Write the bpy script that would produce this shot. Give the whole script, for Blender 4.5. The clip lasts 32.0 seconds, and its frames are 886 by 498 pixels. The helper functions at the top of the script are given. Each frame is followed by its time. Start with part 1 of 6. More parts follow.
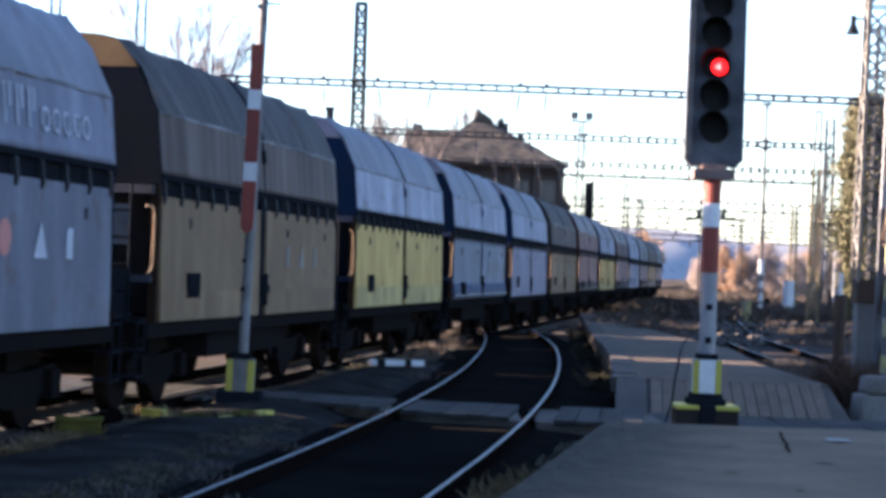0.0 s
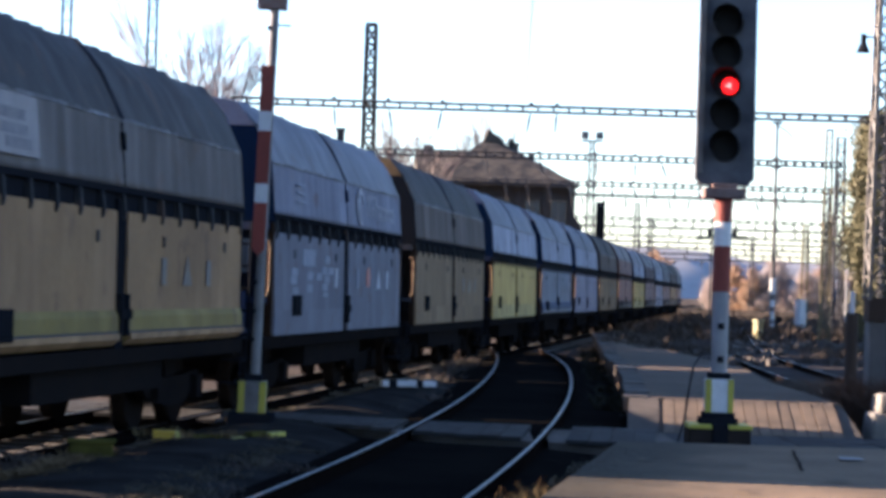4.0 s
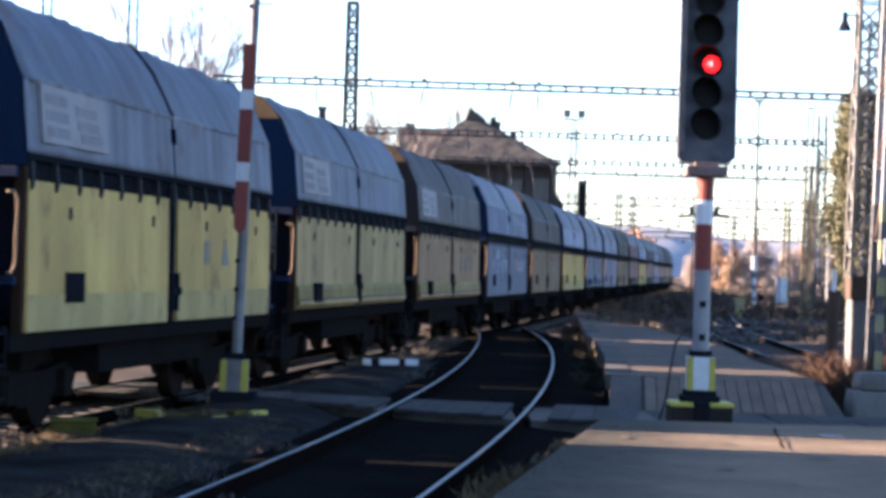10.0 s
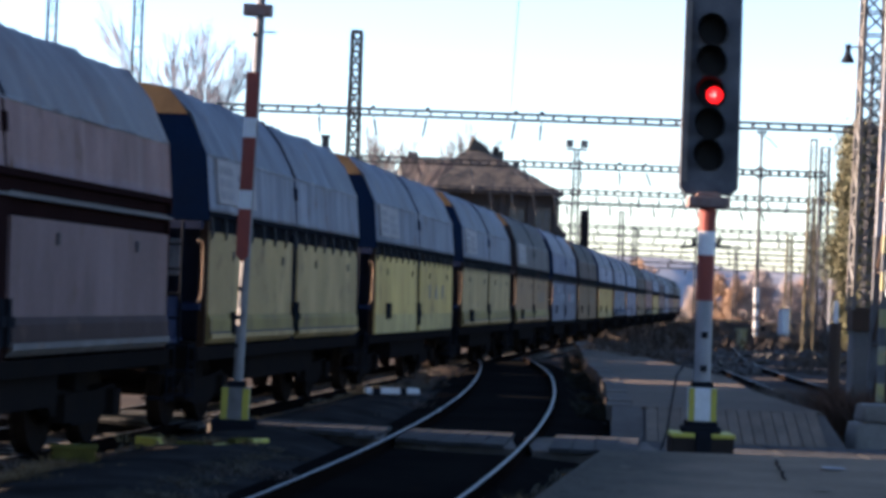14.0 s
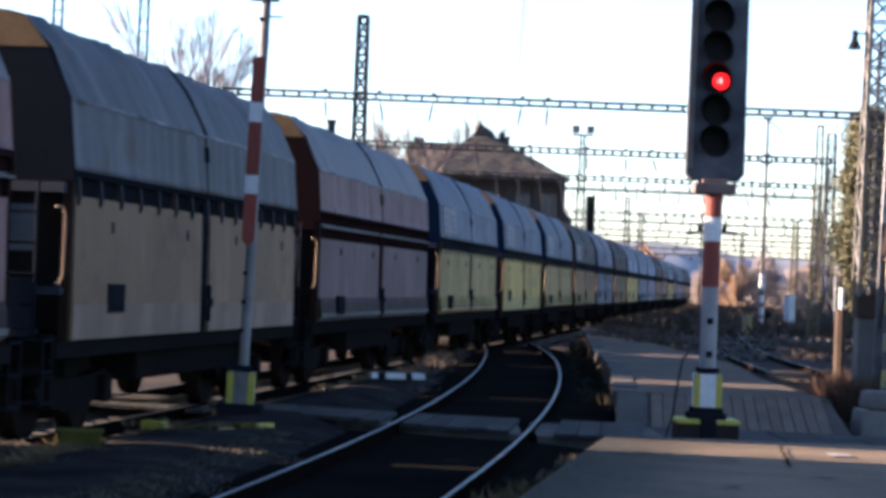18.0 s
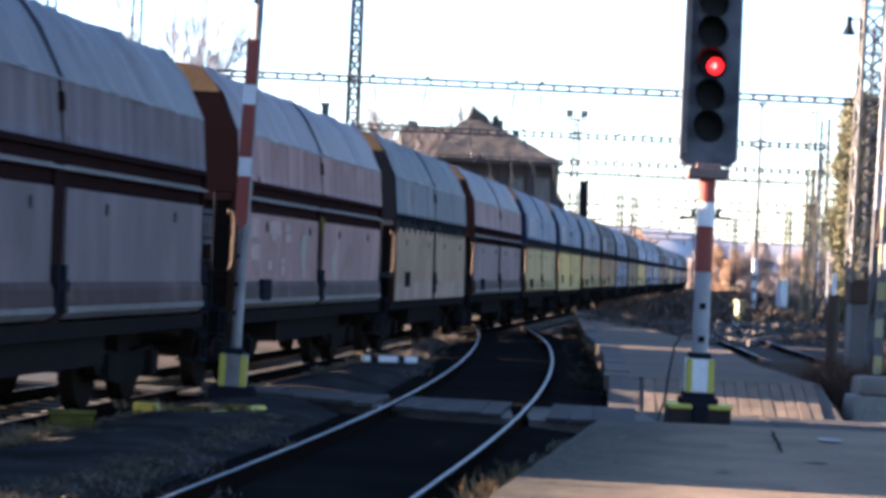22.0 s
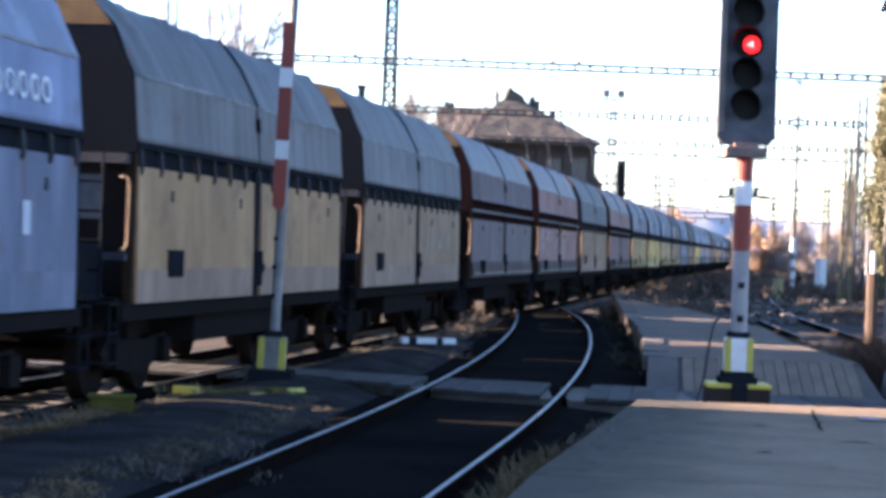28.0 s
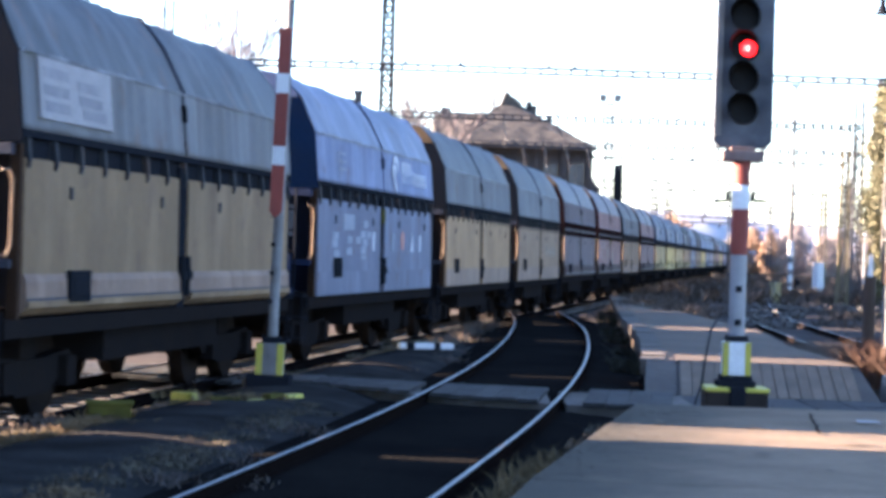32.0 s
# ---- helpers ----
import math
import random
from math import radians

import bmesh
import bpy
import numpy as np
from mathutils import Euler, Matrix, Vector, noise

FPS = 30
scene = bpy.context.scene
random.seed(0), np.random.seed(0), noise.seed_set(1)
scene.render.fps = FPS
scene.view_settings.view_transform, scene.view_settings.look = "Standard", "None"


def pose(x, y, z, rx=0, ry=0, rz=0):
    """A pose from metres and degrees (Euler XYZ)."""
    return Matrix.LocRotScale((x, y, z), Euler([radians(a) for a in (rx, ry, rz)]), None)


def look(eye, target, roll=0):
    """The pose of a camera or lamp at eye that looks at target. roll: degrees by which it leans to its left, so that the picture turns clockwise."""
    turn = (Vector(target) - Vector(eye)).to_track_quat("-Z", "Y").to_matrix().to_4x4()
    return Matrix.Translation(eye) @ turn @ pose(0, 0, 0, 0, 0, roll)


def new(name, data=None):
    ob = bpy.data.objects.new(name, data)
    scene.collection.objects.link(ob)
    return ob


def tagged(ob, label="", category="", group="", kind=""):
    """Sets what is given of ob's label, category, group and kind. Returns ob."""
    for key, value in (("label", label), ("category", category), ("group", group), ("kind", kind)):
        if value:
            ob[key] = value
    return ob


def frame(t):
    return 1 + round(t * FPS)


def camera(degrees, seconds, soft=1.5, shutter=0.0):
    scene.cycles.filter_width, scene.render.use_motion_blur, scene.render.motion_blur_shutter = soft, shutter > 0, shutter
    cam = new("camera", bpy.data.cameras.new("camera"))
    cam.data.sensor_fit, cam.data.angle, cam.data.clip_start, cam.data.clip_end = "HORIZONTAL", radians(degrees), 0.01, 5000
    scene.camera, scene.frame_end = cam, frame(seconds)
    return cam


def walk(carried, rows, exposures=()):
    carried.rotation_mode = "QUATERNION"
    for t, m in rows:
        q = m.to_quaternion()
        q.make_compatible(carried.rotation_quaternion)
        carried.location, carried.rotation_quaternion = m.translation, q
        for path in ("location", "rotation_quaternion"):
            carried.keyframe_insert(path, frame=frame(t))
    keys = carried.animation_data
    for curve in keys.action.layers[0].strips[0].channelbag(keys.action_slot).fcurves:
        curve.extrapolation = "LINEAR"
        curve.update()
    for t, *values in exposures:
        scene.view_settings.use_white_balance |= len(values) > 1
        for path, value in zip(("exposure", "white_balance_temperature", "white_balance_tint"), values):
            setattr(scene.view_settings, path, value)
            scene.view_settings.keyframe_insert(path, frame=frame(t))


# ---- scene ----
EYE = (0.0, 0.0, 1.78)
cam = camera(22.73, 32.0, soft=3.9, shutter=0.5)
ROWS = [
    (0.0, 90.503, -2.065, 0.143),
    (0.5, 90.623, -1.985, 0.213),
    (1.0, 90.682, -2.188, 0.115),
    (1.5, 90.855, -2.163, 0.359),
    (2.0, 90.959, -2.053, 0.586),
    (2.5, 90.962, -1.990, 0.686),
    (3.0, 90.922, -2.005, 0.546),
    (3.5, 91.027, -1.847, 0.444),
    (5.5, 90.744, -1.513, 0.593),
    (6.0, 90.516, -1.211, 0.538),
    (6.5, 90.559, -1.132, 0.510),
    (7.0, 90.518, -1.419, 0.027),
    (7.5, 90.473, -1.321, 0.387),
    (8.0, 90.354, -1.302, 0.440),
    (8.5, 90.416, -1.089, 0.158),
    (9.0, 90.315, -1.265, 0.186),
    (9.5, 90.356, -1.420, 0.121),
    (10.0, 90.477, -1.706, -0.030),
    (10.5, 90.810, -1.632, -0.215),
    (11.0, 91.016, -1.820, -0.163),
    (11.5, 90.981, -1.765, -0.099),
    (12.0, 90.962, -1.909, 0.009),
    (12.5, 91.058, -2.142, -0.174),
    (13.0, 91.199, -2.157, -0.338),
    (13.5, 91.228, -2.077, 0.023),
    (15.5, 91.255, -2.058, -0.011),
    (16.0, 91.309, -2.219, -0.135),
    (16.5, 91.174, -2.177, 0.130),
    (17.0, 90.963, -2.266, 0.017),
    (17.5, 90.906, -2.287, 0.188),
    (18.0, 90.845, -2.267, 0.166),
    (18.5, 90.587, -2.121, 0.088),
    (19.0, 90.367, -2.212, 0.034),
    (19.5, 90.168, -2.130, -0.052),
    (20.0, 90.072, -2.223, 0.017),
    (20.5, 90.146, -2.297, 0.050),
    (21.0, 90.339, -2.275, 0.039),
    (21.5, 90.417, -2.519, -0.042),
    (22.0, 90.424, -2.575, -0.017),
    (22.5, 90.591, -2.662, -0.004),
    (23.0, 90.721, -2.500, -0.031),
    (23.5, 90.746, -2.285, -0.096),
    (24.0, 90.667, -2.402, -0.286),
    (24.5, 90.455, -2.402, -0.434),
    (26.5, 90.154, -2.518, -0.519),
    (27.0, 90.157, -2.572, -0.468),
    (27.5, 90.040, -1.933, 0.287),
    (28.0, 89.902, -2.107, 0.962),
    (28.5, 89.970, -2.463, 0.955),
    (29.0, 90.004, -1.972, 1.362),
    (29.5, 89.936, -1.673, 1.557),
    (30.0, 89.845, -1.885, 1.070),
    (30.5, 89.892, -2.059, 0.863),
    (31.0, 89.929, -2.160, 0.921),
    (31.5, 89.983, -1.893, 0.917),
    (32.0, 90.036, -1.854, 0.894),
]
walk(cam, [(t, pose(*EYE, rx, ry, rz)) for t, rx, ry, rz in ROWS], exposures=[(t, e + 0.46, 5800, 22) for t, e in ((0.0, 3.25), (1.0, 3.1), (2.0, 2.98), (3.0, 2.82), (6.0, 3.05), (9.0, 3.38), (10.0, 3.32), (11.0, 2.95), (13.0, 2.72), (16.0, 2.55), (19.0, 3.1), (21.0, 3.56), (24.0, 3.1), (27.0, 3.4), (28.0, 3.74), (29.0, 3.98), (32.0, 4.08))])

# ---- light ----
SUN_EL, SUN_FROM = 14.5, 276.0   # compass degrees, 0 is straight ahead, 270 is to the left
world = bpy.data.worlds.new("sky_world")
scene.world = world
world.use_nodes = True
wn = world.node_tree.nodes
sky = wn.new("ShaderNodeTexSky")
sky.sky_type, sky.sun_disc = "NISHITA", False
sky.sun_elevation, sky.sun_rotation = radians(SUN_EL), radians(SUN_FROM)
sky.air_density, sky.dust_density, sky.ozone_density = 1.0, 0.5, 2.6
wn["Background"].inputs["Strength"].default_value = 0.05
world.node_tree.links.new(sky.outputs[0], wn["Background"].inputs["Color"])
sun_data = bpy.data.lights.new("sun", "SUN")
sun_data.energy, sun_data.angle, sun_data.color = 5.0, radians(0.55), (1.0, 0.77, 0.52)
sun = new("sun", sun_data)
az, el = radians(SUN_FROM), radians(SUN_EL)
sun.matrix_world = look((-60, 20, 30), Vector((-60, 20, 30)) - Vector((math.sin(az) * math.cos(el), math.cos(az) * math.cos(el), math.sin(el))))


# ---- materials ----
RUST = (0.075, 0.045, 0.032)
COLOUR_SCALE = 0.6   # scales every base colour down, so exposure can lift the sky to white


def mat(name, base, rough=0.8, metal=0.0, second=None, scale=3.0, mix=0.5, bump=0.3, bump_scale=40.0, streak=None, streak_amt=0.5, rnd=0.12, emit=None, spec=0.4, patches=None):
    """A node material: two scales of variation, optional vertical streaks, relief, a little change from object to object."""
    m = bpy.data.materials.new(name)
    m.use_nodes = True
    nt = m.node_tree
    n, l = nt.nodes, nt.links
    b = n["Principled BSDF"]
    b.inputs["Roughness"].default_value, b.inputs["Metallic"].default_value = rough, metal
    b.inputs["Specular IOR Level"].default_value = spec
    tc, oi = n.new("ShaderNodeTexCoord"), n.new("ShaderNodeObjectInfo")
    off = n.new("ShaderNodeVectorMath")
    off.operation = "ADD"
    comb = n.new("ShaderNodeCombineXYZ")
    mul = n.new("ShaderNodeMath")
    mul.operation, mul.inputs[1].default_value = "MULTIPLY", 37.0
    l.new(oi.outputs["Random"], mul.inputs[0])
    for k in range(3):
        l.new(mul.outputs[0], comb.inputs[k])
    l.new(tc.outputs["Object"], off.inputs[0])
    l.new(comb.outputs[0], off.inputs[1])

    def tex(sc, detail=4.0, stretch=None):
        t = n.new("ShaderNodeTexNoise")
        t.inputs["Scale"].default_value, t.inputs["Detail"].default_value = sc, detail
        if stretch:
            mp = n.new("ShaderNodeMapping")
            mp.inputs["Scale"].default_value = stretch
            l.new(off.outputs[0], mp.inputs[0])
            l.new(mp.outputs[0], t.inputs["Vector"])
        else:
            l.new(off.outputs[0], t.inputs["Vector"])
        return t.outputs["Fac"]

    def ramp(src, lo, hi):
        r = n.new("ShaderNodeMapRange")
        r.inputs[1].default_value, r.inputs[2].default_value = lo, hi
        l.new(src, r.inputs[0])
        return r.outputs[0]

    def blend(fac, c1, c2, amount=1.0, kind="MIX"):
        x = n.new("ShaderNodeMix")
        x.data_type, x.blend_type = "RGBA", kind
        f = n.new("ShaderNodeMath")
        f.operation, f.inputs[1].default_value = "MULTIPLY", amount
        l.new(fac, f.inputs[0])
        l.new(f.outputs[0], x.inputs[0])
        for sock, c in ((x.inputs[6], c1), (x.inputs[7], c2)):
            if isinstance(c, tuple):
                sock.default_value = (*c, 1)
            else:
                l.new(c, sock)
        return x.outputs[2]

    second = second or tuple(v * 0.55 for v in base)
    base, second = tuple(v * COLOUR_SCALE for v in base), tuple(v * COLOUR_SCALE for v in second)
    streak, patches = (tuple(v * COLOUR_SCALE for v in c) if c else None for c in (streak, patches))
    col = blend(ramp(tex(scale), 0.35, 0.7), base, second, mix)
    fine = blend(ramp(tex(scale * 9), 0.3, 0.75), (1, 1, 1), (0.72, 0.72, 0.72), 0.6)
    one = n.new("ShaderNodeMath")
    one.operation, one.inputs[0].default_value = "ADD", 1.0
    one.inputs[1].default_value = 0.0
    col = blend(one.outputs[0], col, fine, 1.0, "MULTIPLY")
    if patches:
        col = blend(ramp(tex(0.55, 3.0), 0.42, 0.66), col, patches, 0.55)
        col = blend(ramp(tex(2.3, 6.0), 0.58, 0.68), col, RUST, 0.5)
    # pale upright streaks: worn paint plus a soft sheen put into the colour
    if patches:
        col = blend(ramp(tex(1.0, 2.0, (1.7, 1.7, 0.5)), 0.48, 0.8), col, tuple(min(0.9, 1.6 * v + 0.025) for v in base), 0.45)
    if streak:
        col = blend(ramp(tex(1.0, 2.5, (2.2, 2.2, 0.45)), 0.44, 0.78), col, streak, streak_amt)
    hsv = n.new("ShaderNodeHueSaturation")
    vr = n.new("ShaderNodeMapRange")
    vr.inputs[3].default_value, vr.inputs[4].default_value = 1 - rnd, 1 + rnd
    l.new(oi.outputs["Random"], vr.inputs[0])
    l.new(vr.outputs[0], hsv.inputs["Value"])
    l.new(col, hsv.inputs["Color"])
    l.new(hsv.outputs[0], b.inputs["Base Color"])
    if bump:
        bp = n.new("ShaderNodeBump")
        bp.inputs["Strength"].default_value, bp.inputs["Distance"].default_value = bump, 0.02
        l.new(tex(bump_scale, 6.0), bp.inputs["Height"])
        l.new(bp.outputs[0], b.inputs["Normal"])
    if emit:
        b.inputs["Emission Color"].default_value = (*emit[0], 1)
        b.inputs["Emission Strength"].default_value = emit[1]
    return m


M = {
    "ground": mat("yard_soil", (0.062, 0.056, 0.053), 0.95, second=(0.115, 0.097, 0.082), scale=0.35, mix=0.8, bump=1.0, bump_scale=9, spec=0.0),
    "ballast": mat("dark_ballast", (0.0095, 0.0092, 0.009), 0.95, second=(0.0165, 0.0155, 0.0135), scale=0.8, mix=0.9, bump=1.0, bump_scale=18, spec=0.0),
    "island": mat("trodden_cinders", (0.05, 0.048, 0.045), 0.95, second=(0.021, 0.02, 0.0185), scale=1.5, mix=0.9, bump=0.9, bump_scale=20, spec=0.0),
    "stones": mat("ballast_stone", (0.06, 0.055, 0.05), 0.9, second=(0.10, 0.08, 0.06), scale=4, rnd=0.35),
    "rail": mat("rusty_rail_steel", (0.012, 0.009, 0.008), 0.9, 0.0, scale=5, spec=0.0),
    "railtop": mat("polished_rail_head", (0.15, 0.155, 0.17), 0.5, 1.0, second=(0.11, 0.11, 0.115), scale=3, bump=0.05),
    "rustpost": mat("rust_brown_corner_post", (0.04, 0.022, 0.013), 0.9, second=(0.025, 0.015, 0.01), scale=3, spec=0.05),
    "patch": mat("dark_tar_patch", (0.15, 0.115, 0.085), 0.9, second=(0.09, 0.07, 0.055), scale=2, spec=0.05),
    "rubble": mat("pale_rubble", (0.11, 0.095, 0.08), 0.9, second=(0.05, 0.04, 0.033), scale=3, mix=0.8, rnd=0.4),
    "sleeper": mat("creosoted_sleeper", (0.045, 0.036, 0.028), 0.9, second=(0.08, 0.07, 0.06), scale=2.5, bump=0.5),
    "plank": mat("weathered_plank", (0.068, 0.066, 0.063), 0.85, second=(0.038, 0.036, 0.034), scale=2.2, mix=0.9, bump=0.5, rnd=0.14, spec=0.05),
    "asphalt": mat("worn_concrete_paving", (0.145, 0.112, 0.084), 0.9, second=(0.094, 0.074, 0.056), scale=0.7, mix=0.8, bump=0.4, bump_scale=60, rnd=0.1, spec=0.05),
    "slab": mat("paving_slab", (0.24, 0.177, 0.118), 0.9, second=(0.148, 0.111, 0.076), scale=1.2, mix=0.8, bump=0.4, bump_scale=50, rnd=0.07, spec=0.05),
    "rampplank": mat("worn_grey_ramp_plank", (0.19, 0.145, 0.105), 0.9, second=(0.125, 0.098, 0.072), scale=1.6, mix=0.8, bump=0.4, bump_scale=40, rnd=0.08, spec=0.05),
    "kerb": mat("platform_edge_concrete", (0.13, 0.113, 0.096), 0.9, second=(0.06, 0.053, 0.045), scale=1.1, bump=0.6, rnd=0.2, spec=0.05),
    "concrete": mat("grey_concrete", (0.16, 0.15, 0.14), 0.9, second=(0.09, 0.085, 0.08), scale=1.6, streak=(0.1, 0.09, 0.08), bump=0.5),
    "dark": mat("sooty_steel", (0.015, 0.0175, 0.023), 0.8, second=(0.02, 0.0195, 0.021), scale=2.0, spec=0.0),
    "under": mat("brown_underframe", (0.0145, 0.0135, 0.014), 0.95, second=(0.022, 0.0175, 0.0155), scale=2.0, spec=0.0),
    "wheel": mat("wheel_steel", (0.018, 0.015, 0.014), 0.8, second=(0.028, 0.02, 0.015), scale=3, spec=0.0),
    "bluesteel": mat("dark_blue_end_steel", (0.004, 0.0125, 0.038), 0.8, second=(0.008, 0.0125, 0.024), scale=2, spec=0.0),
    "maroon": mat("maroon_end_steel", (0.024, 0.0125, 0.0125), 0.8, second=(0.016, 0.0095, 0.010), scale=2, spec=0.0),
    # rusty tan, brightened: low sunlight put into the plate colour
    "tan": mat("rust_tan_end_plate", (0.24, 0.145, 0.07), 0.85, second=(0.13, 0.075, 0.04), scale=2, mix=0.8, spec=0.05),
    "capblue": mat("blue_end_plate", (0.09, 0.115, 0.19), 0.8, second=(0.05, 0.065, 0.11), scale=2, spec=0.1),
    # the tan is the sunlit tone of the rail, put into its colour
    "handrail": mat("tan_handrail", (0.22, 0.135, 0.07), 0.7, second=(0.13, 0.08, 0.045), scale=4),
    "whitemark": mat("worn_white_marking", (0.44, 0.46, 0.52), 0.7, second=(0.29, 0.31, 0.38), scale=5),
    "freshmark": mat("fresh_white_marking", (0.72, 0.73, 0.76), 0.7, second=(0.55, 0.57, 0.62), scale=5),
    "redmark": mat("red_pictogram", (0.5, 0.16, 0.13), 0.7, second=(0.4, 0.2, 0.17), scale=5),
    "faintmark": mat("faded_pictogram", (0.16, 0.15, 0.15), 0.8, second=(0.24, 0.2, 0.15), scale=4, mix=0.9),
    "sign_grey": mat("faded_sign_plate", (0.36, 0.34, 0.34), 0.8, second=(0.27, 0.25, 0.25), scale=3, mix=0.8),
    "signtext": mat("faded_sign_printing", (0.18, 0.172, 0.195), 0.8, second=(0.26, 0.245, 0.25), scale=6, mix=0.9),
    "bluemark": mat("faded_blue_white_stencil", (0.25, 0.275, 0.35), 0.75, second=(0.17, 0.19, 0.26), scale=6, mix=0.9),
    "endframe": mat("dull_blue_grey_end_frame", (0.05, 0.055, 0.075), 0.75, second=(0.03, 0.028, 0.03), scale=4, spec=0.1),
    "blueend": mat("navy_end_frame_paint", (0.018, 0.032, 0.08), 0.75, second=(0.012, 0.018, 0.04), scale=3, spec=0.1),
    # skylight on the hopper slope, put into the colour of an added panel
    "endpanel": mat("dull_grey_blue_plate", (0.13, 0.145, 0.165), 0.8, second=(0.08, 0.085, 0.095), scale=4, mix=0.8, spec=0.1),
    "crack": mat("dark_crack_dirt", (0.035, 0.03, 0.027), 0.95, scale=6, spec=0.0),
    "palemark": mat("pale_paving_patch", (0.34, 0.32, 0.3), 0.9, second=(0.24, 0.22, 0.2), scale=6, spec=0.05),
    "worn": mat("worn_pale_stencil", (0.31, 0.21, 0.195), 0.8, second=(0.25, 0.145, 0.13), scale=5, mix=1.0),
    "greensmear": mat("faded_green_spray", (0.17, 0.205, 0.145), 0.8, second=(0.26, 0.17, 0.15), scale=4, mix=1.0),
    "blackmark": mat("black_stencil", (0.03, 0.03, 0.035), 0.8),
    "galv": mat("galvanised_lattice_steel", (0.20, 0.19, 0.18), 0.7, 0.2, second=(0.15, 0.115, 0.07), scale=3),
    "darklattice": mat("rust_brown_lattice_steel", (0.06, 0.043, 0.034), 0.85, second=(0.10, 0.062, 0.042), scale=2, spec=0.1),
    "lattice": mat("weathered_lattice_steel", (0.05, 0.05, 0.056), 0.8, 0.1, second=(0.085, 0.064, 0.052), scale=2),
    "olive": mat("ochre_lattice_steel", (0.17, 0.135, 0.065), 0.8, 0.1, second=(0.11, 0.085, 0.05), scale=2),
    "insul": mat("brown_insulator", (0.05, 0.04, 0.04), 0.35, second=(0.05, 0.03, 0.03), scale=8),
    "wire": mat("copper_wire", (0.10, 0.09, 0.085), 0.6, 0.5),
    "sigcase": mat("black_signal_casing", (0.034, 0.038, 0.048), 0.7, second=(0.12, 0.125, 0.14), scale=3.2, mix=0.9, bump=0.1, spec=0.25),
    "sigside": mat("weathered_casing_side", (0.15, 0.135, 0.125), 0.75, second=(0.09, 0.08, 0.075), scale=3),
    "hood": mat("black_lamp_hood", (0.007, 0.007, 0.008), 0.7, second=(0.012, 0.012, 0.013), scale=4, spec=0.1),
    "lensdark": mat("unlit_lens", (0.006, 0.006, 0.007), 0.5, second=(0.01, 0.01, 0.012), scale=4, spec=0.1),
    "redlamp": mat("lit_red_lens", (0.2, 0.005, 0.004), 0.4, emit=((1.0, 0.010, 0.008), 0.34)),
    "redglint": mat("lamp_glint", (0.8, 0.3, 0.25), 0.4, emit=((1.0, 0.25, 0.2), 0.55)),
    # grey-brown concrete with its shade put into the colour
    "basestone": mat("stained_concrete_base", (0.045, 0.035, 0.03), 0.9, second=(0.025, 0.02, 0.018), scale=4, spec=0.05),
    "straw": mat("pale_straw", (0.22, 0.155, 0.09), 0.9, second=(0.09, 0.068, 0.043), scale=2, mix=0.8, spec=0.0),
    "redpaint": mat("red_pole_paint", (0.27, 0.06, 0.042), 0.7, second=(0.2, 0.05, 0.04), scale=5, spec=0.2),
    "whitepaint": mat("white_pole_paint", (0.74, 0.74, 0.74), 0.6, second=(0.55, 0.53, 0.5), scale=5),
    "greypaint": mat("grey_pole_paint", (0.33, 0.33, 0.34), 0.65, second=(0.2, 0.19, 0.185), scale=5),
    "polegrey": mat("dirty_grey_pole_paint", (0.24, 0.235, 0.235), 0.75, second=(0.12, 0.11, 0.105), scale=3, mix=0.8, spec=0.1),
    "yellow": mat("yellow_marking_paint", (0.55, 0.48, 0.05), 0.7, second=(0.32, 0.28, 0.06), scale=6),
    "fadedyellow": mat("faded_yellow_stripe", (0.36, 0.31, 0.11), 0.8, second=(0.28, 0.27, 0.22), scale=5, mix=0.9),
    "fadedblack": mat("faded_black_stripe", (0.06, 0.06, 0.065), 0.8, second=(0.12, 0.12, 0.125), scale=5, mix=0.8),
    "redbox": mat("brick_red_clamp", (0.17, 0.085, 0.065), 0.8, second=(0.22, 0.19, 0.18), scale=8, mix=0.6),
    "roofslate": mat("brown_roof_tiles", (0.115, 0.098, 0.08), 0.95, second=(0.034, 0.034, 0.036), scale=1.7, mix=1.0, bump=1.0, bump_scale=5, spec=0.1),
    "housewall": mat("sooty_brick_wall", (0.05, 0.044, 0.044), 0.9, second=(0.03, 0.028, 0.03), scale=0.6),
    "glass": mat("dull_window_glass", (0.05, 0.055, 0.065), 0.15, second=(0.03, 0.03, 0.035)),
    "bark": mat("grey_bark", (0.20, 0.165, 0.16), 0.9, second=(0.14, 0.115, 0.11), scale=5),
    "twig": mat("pinkish_twigs", (0.30, 0.24, 0.25), 0.9, second=(0.22, 0.18, 0.19), scale=5),
    "twigdark": mat("grey_brown_twigs", (0.17, 0.135, 0.13), 0.9, second=(0.12, 0.10, 0.10), scale=5),
    "poplar": mat("yellowing_leaves", (0.175, 0.16, 0.07), 0.8, second=(0.115, 0.108, 0.055), scale=0.8, mix=0.9, rnd=0.2),
    # far leaves: distance haze is painted in by paling both colours
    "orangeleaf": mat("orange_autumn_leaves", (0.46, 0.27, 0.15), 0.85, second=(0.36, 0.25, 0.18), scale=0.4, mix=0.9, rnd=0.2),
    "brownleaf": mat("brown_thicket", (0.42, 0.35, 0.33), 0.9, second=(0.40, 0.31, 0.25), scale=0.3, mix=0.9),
    "drygrass": mat("dry_grass", (0.23, 0.165, 0.085), 0.9, second=(0.10, 0.083, 0.045), scale=1.5, mix=0.9, spec=0.0),
    "moss": mat("yellow_green_moss", (0.13, 0.118, 0.03), 0.95, second=(0.055, 0.052, 0.018), scale=4, mix=0.8, spec=0.0),
